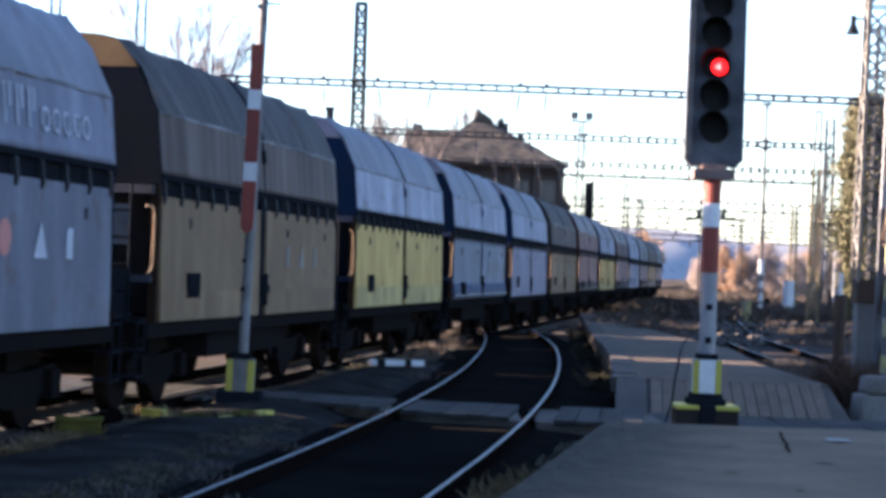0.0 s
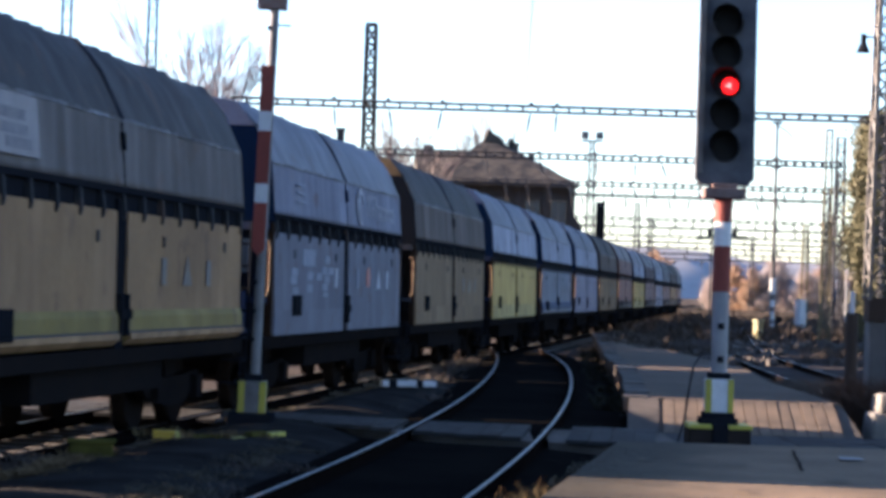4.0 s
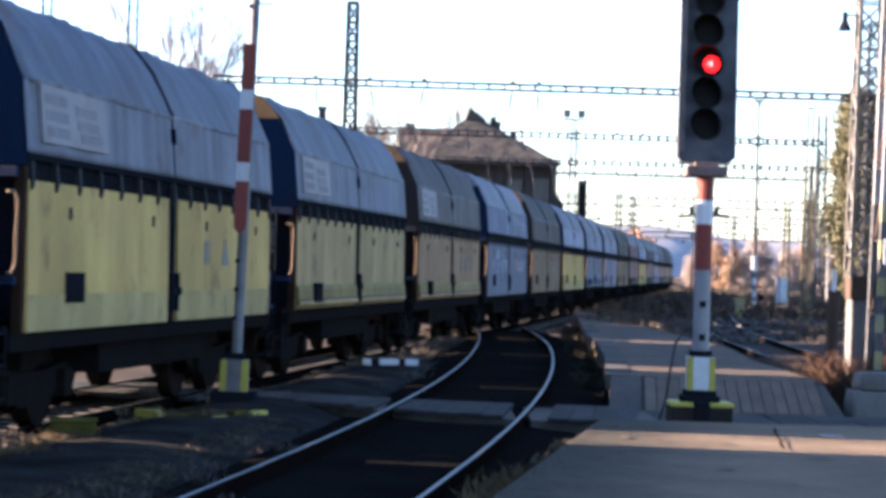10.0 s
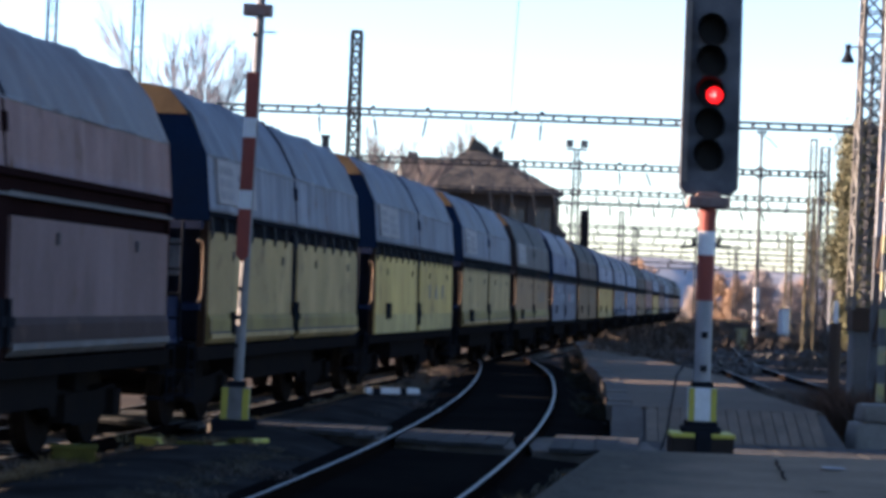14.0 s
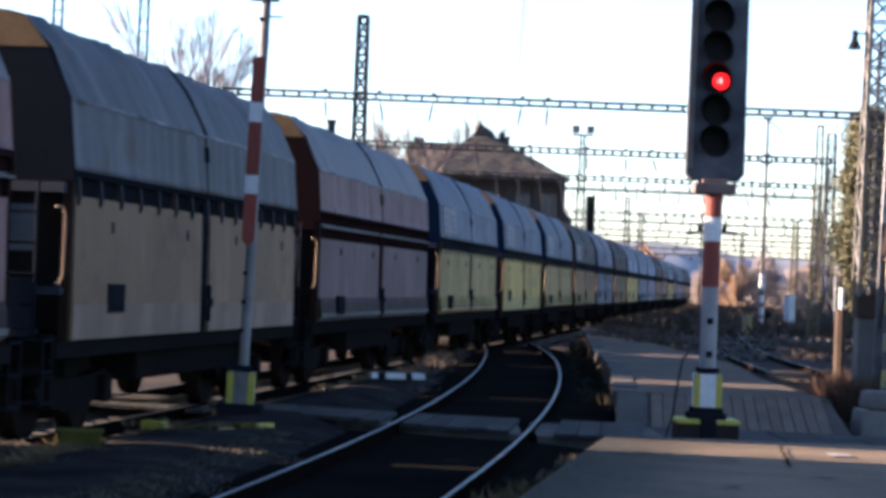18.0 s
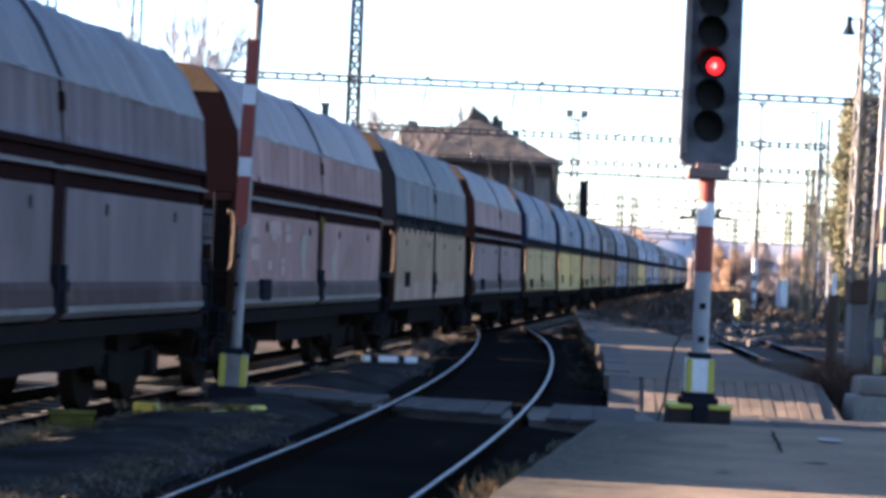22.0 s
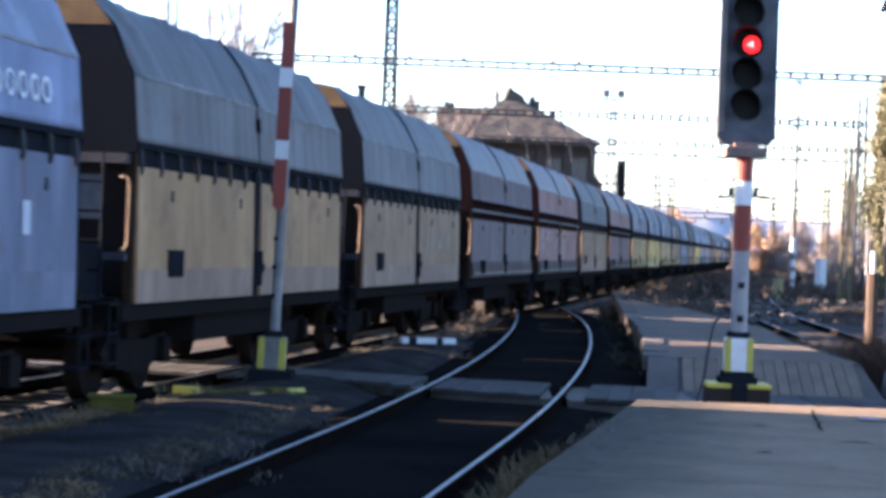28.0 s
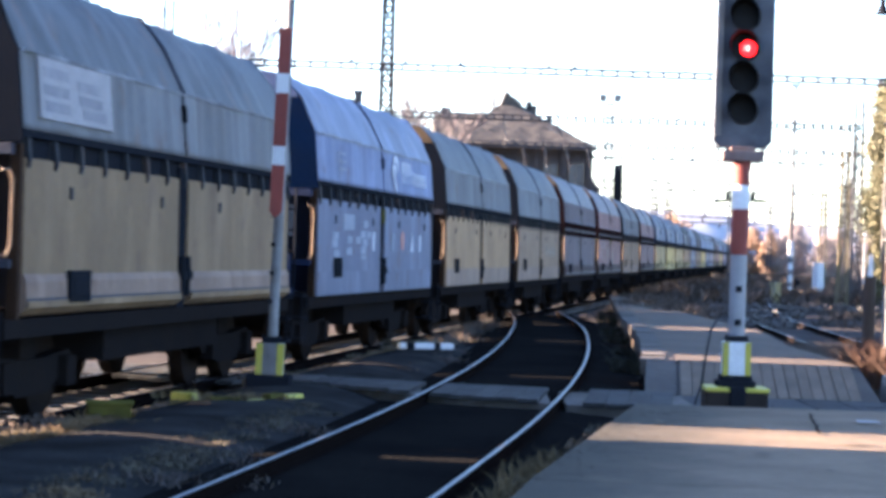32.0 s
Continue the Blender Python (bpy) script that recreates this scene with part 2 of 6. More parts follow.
    "islandgrass": mat("dull_olive_stubble", (0.135, 0.118, 0.085), 0.95, second=(0.07, 0.064, 0.05), scale=1.5, spec=0.0),
    "mossdark": mat("dark_moss_and_dirt", (0.05, 0.048, 0.034), 0.95, second=(0.03, 0.028, 0.022), scale=3, spec=0.0),
    "weed": mat("dark_brown_weeds", (0.10, 0.083, 0.071), 0.9, second=(0.145, 0.115, 0.092), scale=2, spec=0.0),
    "rustweed": mat("rust_red_dead_weeds", (0.15, 0.088, 0.062), 0.9, second=(0.09, 0.065, 0.05), scale=2, mix=0.8, spec=0.0),
    "cable": mat("black_cable", (0.008, 0.008, 0.009), 0.6),
    # blue distance haze painted into the ridge colour
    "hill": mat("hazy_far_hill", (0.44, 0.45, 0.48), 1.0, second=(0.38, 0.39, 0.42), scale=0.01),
    "stone": mat("pale_stone_block", (0.2, 0.185, 0.165), 0.9, second=(0.10, 0.09, 0.08), scale=2.5, bump=0.8, bump_scale=14),
}


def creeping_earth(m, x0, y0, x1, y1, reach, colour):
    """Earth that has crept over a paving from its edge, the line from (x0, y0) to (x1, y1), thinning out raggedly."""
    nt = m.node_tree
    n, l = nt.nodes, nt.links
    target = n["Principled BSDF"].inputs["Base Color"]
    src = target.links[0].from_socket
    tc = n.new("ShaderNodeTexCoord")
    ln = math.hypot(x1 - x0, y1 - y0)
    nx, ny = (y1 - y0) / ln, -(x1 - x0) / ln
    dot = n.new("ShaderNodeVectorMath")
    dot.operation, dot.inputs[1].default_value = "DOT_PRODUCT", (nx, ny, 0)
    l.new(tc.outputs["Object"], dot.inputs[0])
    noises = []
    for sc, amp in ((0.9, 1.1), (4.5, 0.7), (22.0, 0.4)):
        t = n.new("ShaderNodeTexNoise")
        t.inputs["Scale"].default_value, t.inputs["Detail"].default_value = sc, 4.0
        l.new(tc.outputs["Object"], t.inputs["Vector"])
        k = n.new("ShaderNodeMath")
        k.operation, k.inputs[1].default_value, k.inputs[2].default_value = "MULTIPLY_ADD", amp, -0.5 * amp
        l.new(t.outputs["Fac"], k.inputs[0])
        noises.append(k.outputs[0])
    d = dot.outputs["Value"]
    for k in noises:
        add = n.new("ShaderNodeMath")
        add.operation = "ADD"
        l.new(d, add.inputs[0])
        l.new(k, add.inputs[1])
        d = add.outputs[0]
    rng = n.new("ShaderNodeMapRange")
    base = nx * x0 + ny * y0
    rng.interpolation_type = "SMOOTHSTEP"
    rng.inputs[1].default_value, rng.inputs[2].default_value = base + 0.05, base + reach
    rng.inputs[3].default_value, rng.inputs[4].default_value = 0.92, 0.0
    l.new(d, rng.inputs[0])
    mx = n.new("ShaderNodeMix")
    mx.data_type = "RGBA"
    mx.inputs[7].default_value = (*(COLOUR_SCALE * v for v in colour), 1)
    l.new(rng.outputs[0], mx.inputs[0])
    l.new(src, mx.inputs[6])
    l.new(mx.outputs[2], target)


# ---- mesh helpers ----
def part(name, bm, material, parent=None, label="", smooth=False):
    me = bpy.data.meshes.new(name)
    bm.normal_update()
    bm.to_mesh(me)
    bm.free()
    return link(name, me, material, parent, label, smooth)


def link(name, me, material, parent=None, label="", smooth=False):
    if smooth:
        for p in me.polygons:
            p.use_smooth = True
    ob = new(name, me)
    if not me.materials:
        me.materials.append(None)
    ob.material_slots[0].link = "OBJECT"
    ob.material_slots[0].material = M[material] if isinstance(material, str) else material
    if parent:
        ob.parent = parent
    if label:
        ob["label"] = label
    return ob


def thing(name, m, label, category, group="", kind=""):
    ob = new(name)
    ob.empty_display_size = 0.2
    ob.matrix_basis = m
    return tagged(ob, label, category, group, kind)


def box(bm, x0, x1, y0, y1, z0, z1, bevel=0.0):
    vs = [bm.verts.new(c) for c in ((x0, y0, z0), (x1, y0, z0), (x1, y1, z0), (x0, y1, z0), (x0, y0, z1), (x1, y0, z1), (x1, y1, z1), (x0, y1, z1))]
    fs = [bm.faces.new([vs[i] for i in f]) for f in ((3, 2, 1, 0), (4, 5, 6, 7), (0, 1, 5, 4), (1, 2, 6, 5), (2, 3, 7, 6), (3, 0, 4, 7))]
    if bevel:
        es = list({e for f in fs for e in f.edges})
        bmesh.ops.bevel(bm, geom=es, offset=bevel, segments=2, affect="EDGES", profile=0.6)
    return bm


def boxes(*specs, bevel=0.0):
    bm = bmesh.new()
    for s in specs:
        box(bm, *s, bevel=bevel)
    return bm


def rod(bm, a, b, r, seg=8, r2=None):
    a, b = Vector(a), Vector(b)
    d = b - a
    q = d.to_track_quat("Z", "Y").to_matrix()
    r2 = r if r2 is None else r2
    rings = []
    for p, rr in ((a, r), (b, r2)):
        rings.append([bm.verts.new(p + q @ Vector((rr * math.cos(2 * math.pi * k / seg), rr * math.sin(2 * math.pi * k / seg), 0))) for k in range(seg)])
    for k in range(seg):
        bm.faces.new((rings[0][k], rings[0][(k + 1) % seg], rings[1][(k + 1) % seg], rings[1][k]))
    bm.faces.new(rings[0][::-1])
    bm.faces.new(rings[1])
    return bm


def path_tube(bm, pts, r, seg=6):
    for a, b in zip(pts, pts[1:]):
        rod(bm, a, b, r, seg)
    return bm


def prism(bm, outline, y0, y1):
    """An outline in x and z, drawn out along y."""
    a = [bm.verts.new((x, y0, z)) for x, z in outline]
    b = [bm.verts.new((x, y1, z)) for x, z in outline]
    k = len(outline)
    for i in range(k):
        bm.faces.new((a[i], a[(i + 1) % k], b[(i + 1) % k], b[i]))
    bm.faces.new(a[::-1])
    bm.faces.new(b)
    bmesh.ops.recalc_face_normals(bm, faces=bm.faces[:])
    return bm


def sheet(bm, xs, ys, zf):
    grid = [[bm.verts.new((x, y, zf(x, y))) for x in xs] for y in ys]
    for j in range(len(ys) - 1):
        for i in range(len(xs) - 1):
            bm.faces.new((grid[j][i], grid[j][i + 1], grid[j + 1][i + 1], grid[j + 1][i]))
    return bm


# ---- plan: the train's line and the side track ----
HEAD = radians(7.7)
ALONG, ACROSS = Vector((math.sin(HEAD), math.cos(HEAD), 0)), Vector((math.cos(HEAD), -math.sin(HEAD), 0))
LINE0 = Vector((1.44, 59.7, 0)) - ACROSS * 1.46


def on_line(s, off=0.0, z=0.0):
    p = LINE0 + ALONG * s + ACROSS * off
    return Vector((p.x, p.y, z))


SIDE_Y = (-40, 0, 15.02, 17.64, 22.0, 29.55, 39.24, 48.45, 55.2, 62.0, 67.8)
SIDE_X = (-6.75, -2.5, -0.843, -0.562, -0.097, 0.669, 1.318, 1.628, 1.705, 1.744, 1.783)
_spl = np.polyfit(SIDE_Y[2:], SIDE_X[2:], 3)


def side_x(y):
    if y < 17.4:
        return float(np.polyval(_spl, 17.4)) + (y - 17.4) * float(np.polyval(np.polyder(_spl), 17.4))
    return float(np.polyval(_spl, min(y, 70)))


def side_z(y):
    return 0.2 if y < 46 else 0.2 * max(0.0, (70 - y) / 24)


def edge_x(y):
    return side_x(y) + 1.64 if y < 48 else side_x(48) + 1.64 + (y - 48) * 0.05


RAIL = ((-0.065, -0.15), (0.065, -0.15), (0.065, -0.135), (0.012, -0.11), (0.012, -0.04), (0.034, -0.03), (0.034, -0.008), (0.022, 0.0), (-0.022, 0.0), (-0.034, -0.008), (-0.034, -0.03), (-0.012, -0.04), (-0.012, -0.11), (-0.065, -0.135))


def sweep(bm, pts, outline):
    rings = []
    for i, p in enumerate(pts):
        d = (pts[min(i + 1, len(pts) - 1)] - pts[max(i - 1, 0)])
        side = Vector((d.y, -d.x, 0)).normalized()
        rings.append([bm.verts.new(p + side * x + Vector((0, 0, z))) for x, z in outline])
    k = len(outline)
    for a, b in zip(rings, rings[1:]):
        for i in range(k):
            bm.faces.new((a[i], a[(i + 1) % k], b[(i + 1) % k], b[i]))
    bm.faces.new(rings[0][::-1])
    bm.faces.new(rings[-1])
    bmesh.ops.recalc_face_normals(bm, faces=bm.faces[:])
    return bm


TIE = bpy.data.meshes.new("sleeper")
_b = boxes((-1.25, 1.25, -0.12, 0.12, -0.32, -0.16), bevel=0.02)
_b.to_mesh(TIE)
_b.free()
CLIP = bpy.data.meshes.new("rail_fastening")
_b = boxes((-0.16, 0.16, -0.08, 0.08, -0.16, -0.145), (-0.11, -0.06, -0.05, 0.05, -0.15, -0.10), (0.06, 0.11, -0.05, 0.05, -0.15, -0.10))
_b.to_mesh(CLIP)
_b.free()


def build_track(name, centre, label, ties):
    """centre: points of the centre line at rail-head height; ties: how many sleepers from the first point on are parts."""
    root = thing(name, pose(0, 0, 0), label, "track", kind="structure")
    for off in (-0.753, 0.753):
        pts = []
        for i, p in enumerate(centre):
            d = centre[min(i + 1, len(centre) - 1)] - centre[max(i - 1, 0)]
            pts.append(p + Vector((d.y, -d.x, 0)).normalized() * off)
        rail = part("rail", sweep(bmesh.new(), pts, RAIL), "rail", root)
        part("rail_head", sweep(bmesh.new(), [p + Vector((0, 0, 0.001)) for p in pts], ((-0.017, 0.0), (0.017, 0.0), (0.012, 0.004), (-0.012, 0.004))), "railtop", rail, "worn shiny rail head")
    gap, k, carry = 0.62, 0, 0.0
    for a, b in zip(centre, centre[1:]):
        d = b - a
        n = d.length
        while carry < n and k < ties:
            p = a + d * (carry / n)
            ob = link("sleeper", TIE, "sleeper", root)
            ob.matrix_basis = pose(p.x, p.y, p.z, 0, 0, math.degrees(math.atan2(-d.x, d.y)) + random.uniform(-0.6, 0.6))
            carry += gap
            k += 1
        carry -= n
    return root


# ---- ground ----
def ground_z(x, y):
    return -0.24 + 0.03 * noise.noise(Vector((x * 0.3, y * 0.3, 0)))


ys = [-3000, -800, -200, -60] + [-40 + 2.5 * i for i in range(77)] + [165, 190, 230, 300, 420, 700, 1200, 2000, 4000]
xs = [-3000, -900, -300, -120, -60] + [-40 + 2.0 * i for i in range(51)] + [75, 100, 160, 300, 900, 3000]
tagged(part("ground", sheet(bmesh.new(), xs, ys, ground_z), "ground", smooth=True), "brown yard soil with cinders, stretching to the horizon", "ground", kind="structure")

near_line = [Vector((side_x(y), y, side_z(y))) for y in [-40, -20, 0] + [8 + 1.5 * i for i in range(41)]]
train_line = [on_line(s) for s in (-120, -60, 0, 60, 140, 260, 420)]


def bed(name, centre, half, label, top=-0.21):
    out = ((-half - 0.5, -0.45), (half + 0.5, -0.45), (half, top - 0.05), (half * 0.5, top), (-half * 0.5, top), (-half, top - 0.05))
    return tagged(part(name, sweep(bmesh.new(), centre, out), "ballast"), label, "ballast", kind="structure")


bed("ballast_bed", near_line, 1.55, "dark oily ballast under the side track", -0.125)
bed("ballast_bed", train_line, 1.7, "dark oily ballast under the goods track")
build_track("side_track", near_line[2:], "curving side track with shiny rails in dark trodden ballast", 0)
build_track("goods_track", [on_line(s) for s in (-70, -20, 20, 60, 120, 200, 420)], "straight goods track under the hopper train", 220)

YARD_LINE = [Vector((x, y, -0.1)) for x, y in ((7.98, 38), (8.3, 47), (8.67, 55.6), (8.98, 62.5), (9.4, 70.4), (10.1, 79), (11.4, 91), (13.3, 107), (16.2, 132), (27, 210), (55, 400))]


def clear_of_track(x, y):
    """True away from the rails of the nearer yard track."""
    for a, b in zip(YARD_LINE, YARD_LINE[1:]):
        if a.y <= y < b.y:
            return abs(x - a.x - (b.x - a.x) * (y - a.y) / (b.y - a.y)) > 2.0
    return True


# further yard tracks: behind the train and beyond the platform
build_track("yard_track", [on_line(s, -4.75, -0.05) for s in (-70, 0, 80, 200, 420)], "rusty yard track beyond the goods train", 120)
build_track("yard_track", YARD_LINE, "rusty yard track in weeds beside the platform", 120)
build_track("yard_track", [Vector((13.5, 50, -0.10)), Vector((15.9, 80, -0.1)), Vector((19, 110, -0.1)), Vector((27, 165, -0.1)), Vector((60, 380, -0.1))], "rusty yard track in weeds beside the platform", 60)

# trodden island between the side track and the goods track
bm = bmesh.new()
rows_ = []
for y in [-40, -20, 0] + [8 + 0.5 * i for i in range(80)]:
    xr = side_x(y) - 1.35
    s = (y - LINE0.y) / ALONG.y
    xl = on_line(s, 1.75).x
    w = max(0.0, min(1.0, (xr - xl) / 1.2))
    top = -0.2 + 0.34 * w
    if xr - xl < 0.1:
        break
    rows_.append([bm.verts.new((xl + (xr - xl) * f, y, z + 0.004 * noise.noise(Vector((f * 3, y * 0.35, 3))))) for f, z in ((-0.12, -0.4), (0.0, -0.2), (0.18, top), (0.4, top + 0.03), (0.6, top + 0.02), (0.82, top - 0.02), (1.0, 0.04), (1.1, -0.3))])
for a, b in zip(rows_, rows_[1:]):
    for i in range(len(a) - 1):
        bm.faces.new((a[i], a[i + 1], b[i + 1], b[i]))
tagged(part("island_ground", bm, "island", smooth=True), "trodden dark cinder strip between the two tracks", "ground", kind="structure")

# ---- platform ----
PZ = 0.42      # platform, beyond the ramp
NZ = 0.36      # paving in front of the footway
NEAR_END, RAMP0, RAMP1 = 21.35, 27.4, 29.15


def slab_z(y):
    return 0.08 + (PZ - 0.08) * max(0.0, min(1.0, (y - RAMP0) / (RAMP1 - RAMP0)))


def near_edge(y):
    return side_x(y) + 1.42 + 0.042 * max(0.0, y - 14.4)


def plat_right(y):
    return 5.08 if y < 36 else max(edge_x(y) + 0.3, min(5.5, 5.08 + 0.07 * (y - 36)) - 0.02 * max(0.0, y - 42))


def strip(name, ys, left, right, top, label, material, low=-0.45):
    bm = bmesh.new()
    prev = None
    for y in ys:
        a, b, z = left(y), right(y), top(y)
        ring = [bm.verts.new((a, y, low)), bm.verts.new((a, y, z)), bm.verts.new((b, y, z)), bm.verts.new((b, y, low))]
        if prev:
            for i in range(3):
                bm.faces.new((prev[i], prev[i + 1], ring[i + 1], ring[i]))
        else:
            bm.faces.new(ring)
        prev = ring
    bm.faces.new(prev[::-1])
    bmesh.ops.recalc_face_normals(bm, faces=bm.faces[:])
    return tagged(part(name, bm, material), label, "paving", kind="structure")


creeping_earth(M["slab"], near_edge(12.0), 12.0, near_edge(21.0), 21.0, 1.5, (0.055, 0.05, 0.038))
near_pave = strip("paving_bed", [-40, -20, 0] + [6 + 1.6 * i for i in range(10)] + [NEAR_END - 0.02], near_edge, lambda y: 10.5, lambda y: NZ - 0.03, "concrete bed under the near paving", "kerb")
strip("footway_ground", [NEAR_END + (RAMP0 - NEAR_END) * i / 5 for i in range(6)], lambda y: side_x(y) + 1.66, lambda y: 12.0, lambda y: 0.02, "low trodden asphalt beside the footway", "asphalt")
ramp = strip("platform_ramp", [RAMP0 + (RAMP1 - RAMP0) * i / 8 for i in range(9)], lambda y: edge_x(y) + 0.02, plat_right, lambda y: slab_z(y) - 0.03, "slab-paved ramp rising to the platform", "kerb")
platform = strip("platform", [RAMP1 + 1.0 * i for i in range(45)], edge_x, plat_right, lambda y: PZ, "low worn asphalt platform beside the side track", "asphalt")

# ---- the footway across the tracks ----
crossing = thing("plank_crossing", pose(0, 0, 0), "pale weathered plank footway laid across the tracks", "crossing", kind="structure")
PLANK = bpy.data.meshes.new("plank")
_b = boxes((-0.119, 0.119, -1.25, 1.25, -0.05, 0.0), bevel=0.006)
_b.to_mesh(PLANK)
_b.free()
PLATE = bpy.data.meshes.new("footway_slab")
_b = boxes((-0.24, 0.24, -0.5, 0.5, -0.08, 0.0), bevel=0.01)
_b.to_mesh(PLATE)
_b.free()
def cross_c(x):
    return float(np.interp(x, (-2.7, -2.2, -0.2, 1.7, 2.4), (27.1, 26.76, 25.4, 24.98, 24.9)))


def cross_h(x):
    return float(np.interp(x, (-2.7, -2.2, -0.2, 1.7, 2.4), (0.42, 0.5, 1.0, 1.25, 1.3)))


def lay(kind_, x, y, z, turn, scale=1.0):
    ob = link(kind_, PLANK if kind_ == "plank" else PLATE, "plank", crossing)
    ob.matrix_basis = pose(x, y + random.uniform(-0.03, 0.03), z + random.uniform(-0.004, 0.004), random.uniform(-0.1, 0.1), random.uniform(-0.5, 0.5), turn + random.uniform(-0.3, 0.3)) @ Matrix.Diagonal((1, scale, 1, 1))


for k in range(21):
    x = -2.7 + 0.242 * k
    y = cross_c(x)
    if abs(abs(x - side_x(y)) - 0.76) > 0.165:
        lay("plank", x, y, 0.19, -5.0, cross_h(x) / 1.25)
for k in range(17):
    for y in (24.95, 25.96, 26.97):
        lay("footway_slab", 2.75 + 0.5 * k, y - 0.014 * k - 0.08, 0.08, 0.0)
for k in range(36):
    p = Vector((-11.5, 33.0, 0)).lerp(Vector((-2.95, 29.7, 0)), (k + 0.5) / 36)
    off2 = (p - on_line((p.y - LINE0.y) / ALONG.y)).dot(ACROSS)
    if abs(abs(off2) - 0.75) > 0.2 and abs(abs(off2 + 4.75) - 0.75) > 0.2:
        lay("plank", p.x, p.y, 0.0, -math.degrees(HEAD))

# fill under the planks of the side track
bm = bmesh.new()
for a, b in ((-2.8, -0.62), (-0.5, 0.86), (1.02, 2.45)):
    rows_ = []
    for k in range(5):
        x = a + (b - a) * k / 4
        y0, y1 = cross_c(x) - cross_h(x) + 0.03, cross_c(x) + cross_h(x) - 0.03
        rows_.append([bm.verts.new(v) for v in ((x, y0, -0.2), (x, y0, 0.145), (x, y1, 0.145), (x, y1, -0.2))])
    for p, q in zip(rows_, rows_[1:]):
        for i in range(3):
            bm.faces.new((p[i], p[i + 1], q[i + 1], q[i]))
    bm.faces.new(rows_[0])
    bm.faces.new(rows_[-1][::-1])
bmesh.ops.recalc_face_normals(bm, faces=bm.faces[:])
part("crossing_fill", bm, "kerb", crossing)


# ---- hopper wagons ----
PITCH, HALF = 12.6, 5.375
EXTRA, LONG = 0.85, (6, 8, 9, 16)   # the longer wagons


def mesh_of(name, bm):
    me = bpy.data.meshes.new(name)
    bm.normal_update()
    bm.to_mesh(me)
    bm.free()
    return me


def door_mesh(y0, y1, belly):
    """One lower hopper door on the +x side; belly: with the outward-curved chute lip."""
    bm = bmesh.new()
    if belly:
        out = ((1.38, 2.48), (1.46, 2.48), (1.47, 1.45), (1.40, 1.45))
    else:
        out = ((1.38, 2.48), (1.46, 2.48), (1.48, 1.5), (1.48, 1.06), (1.40, 1.06))
    prism(bm, out, y0, y1)
    return bm


def band_mesh(y0, y1):
    """The outward-curved chute band under a belly door."""
    return prism(bmesh.new(), ((1.40, 1.45), (1.475, 1.45), (1.505, 1.38), (1.51, 1.24), (1.505, 1.16), (1.44, 1.08), (1.36, 1.08)), y0, y1)


def lip_mesh(y0, y1):
    bm = bmesh.new()
    prism(bm, ((1.45, 1.085), (1.53, 1.15), (1.53, 1.21), (1.50, 1.21)), y0, y1)
    return bm


def fold(y, z):
    """Soft dents and folds of the thin upper plating."""
    return (0.012 * math.sin(y * 4.3 + 1.7 * math.sin(y * 1.1)) + (0.012 + 0.012 * noise.noise(Vector((y * 0.7, 2, 0)))) * math.sin(y * 14.5 + 2.6 * math.sin(y * 0.8) + 1.4 * math.sin(y * 2.3))) * min(1.0, max(0.0, (3.5 - abs(z - 3.3)) / 3.5)) + 0.022 * noise.noise(Vector((y * 0.9, z * 1.2, 7)))


def wall_x(z):
    """The upper side leans inwards a little."""
    return 1.47 - 0.0935 * (z - 2.735)


LEAN = pose(1.47, 0, 2.735) @ pose(0, 0, 0, 0, -5.34, 0) @ pose(-1.47, 0, -2.735)


def upper_mesh():
    bm = bmesh.new()
    ny, zs = 110, (2.735, 2.8, 2.92, 3.1, 3.28, 3.43)
    grid = []
    for j in range(ny + 1):
        y = -HALF + 2 * HALF * j / ny
        grid.append([bm.verts.new((wall_x(z) + (fold(y, z) if 0 < j < ny else 0) * (0.3 if z < 2.76 else 0.9), y, z)) for z in zs])
    for a, b in zip(grid, grid[1:]):
        for i in range(len(zs) - 1):
            bm.faces.new((a[i], b[i], b[i + 1], a[i + 1]))
    prism(bm, ((1.33, 2.737), (1.37, 2.737), (1.34, 3.40), (1.30, 3.40)), -HALF, HALF)
    for a, b in zip(grid, grid[1:]):
        bm.faces.new((b[0], a[0], bm.verts.new((1.37, a[0].co.y, 2.735)), bm.verts.new((1.37, b[0].co.y, 2.735))))
    return bm


ROOF = ((1.405, 3.43), (1.28, 3.68), (1.155, 3.93), (1.03, 4.09), (0.89, 4.25), (0.60, 4.30), (0.0, 4.33))


def roof_mesh():
    bm = bmesh.new()
    ny = 110
    rows = []
    for j in range(ny + 1):
        y = -HALF + 2 * HALF * j / ny
        full = [(x, z) for x, z in ROOF] + [(-x, z) for x, z in ROOF[-2::-1]]
        rows.append([bm.verts.new((x + math.copysign(0.9 * fold(y, 3.43), x) if abs(x) > 1.40 else x + math.copysign(1.3 * fold(y + 0.15 * k, z), x), y, z + (0 if abs(x) > 1.27 or j in (0, ny) else 1.2 * fold(y + 0.15 * k, z))) ) for k, (x, z) in enumerate(full)])
    for a, b in zip(rows, rows[1:]):
        for i in range(len(a) - 1):
            bm.faces.new((a[i], a[i + 1], b[i + 1], b[i]))
    bmesh.ops.recalc_face_normals(bm, faces=bm.faces[:])
    if bm.faces[0].normal.x < 0:
        bmesh.ops.reverse_faces(bm, faces=bm.faces[:])
    return bm


def end_mesh(sign):
    """The dark bulkhead at one end of the upper body, and the frame below it."""
    bm = bmesh.new()
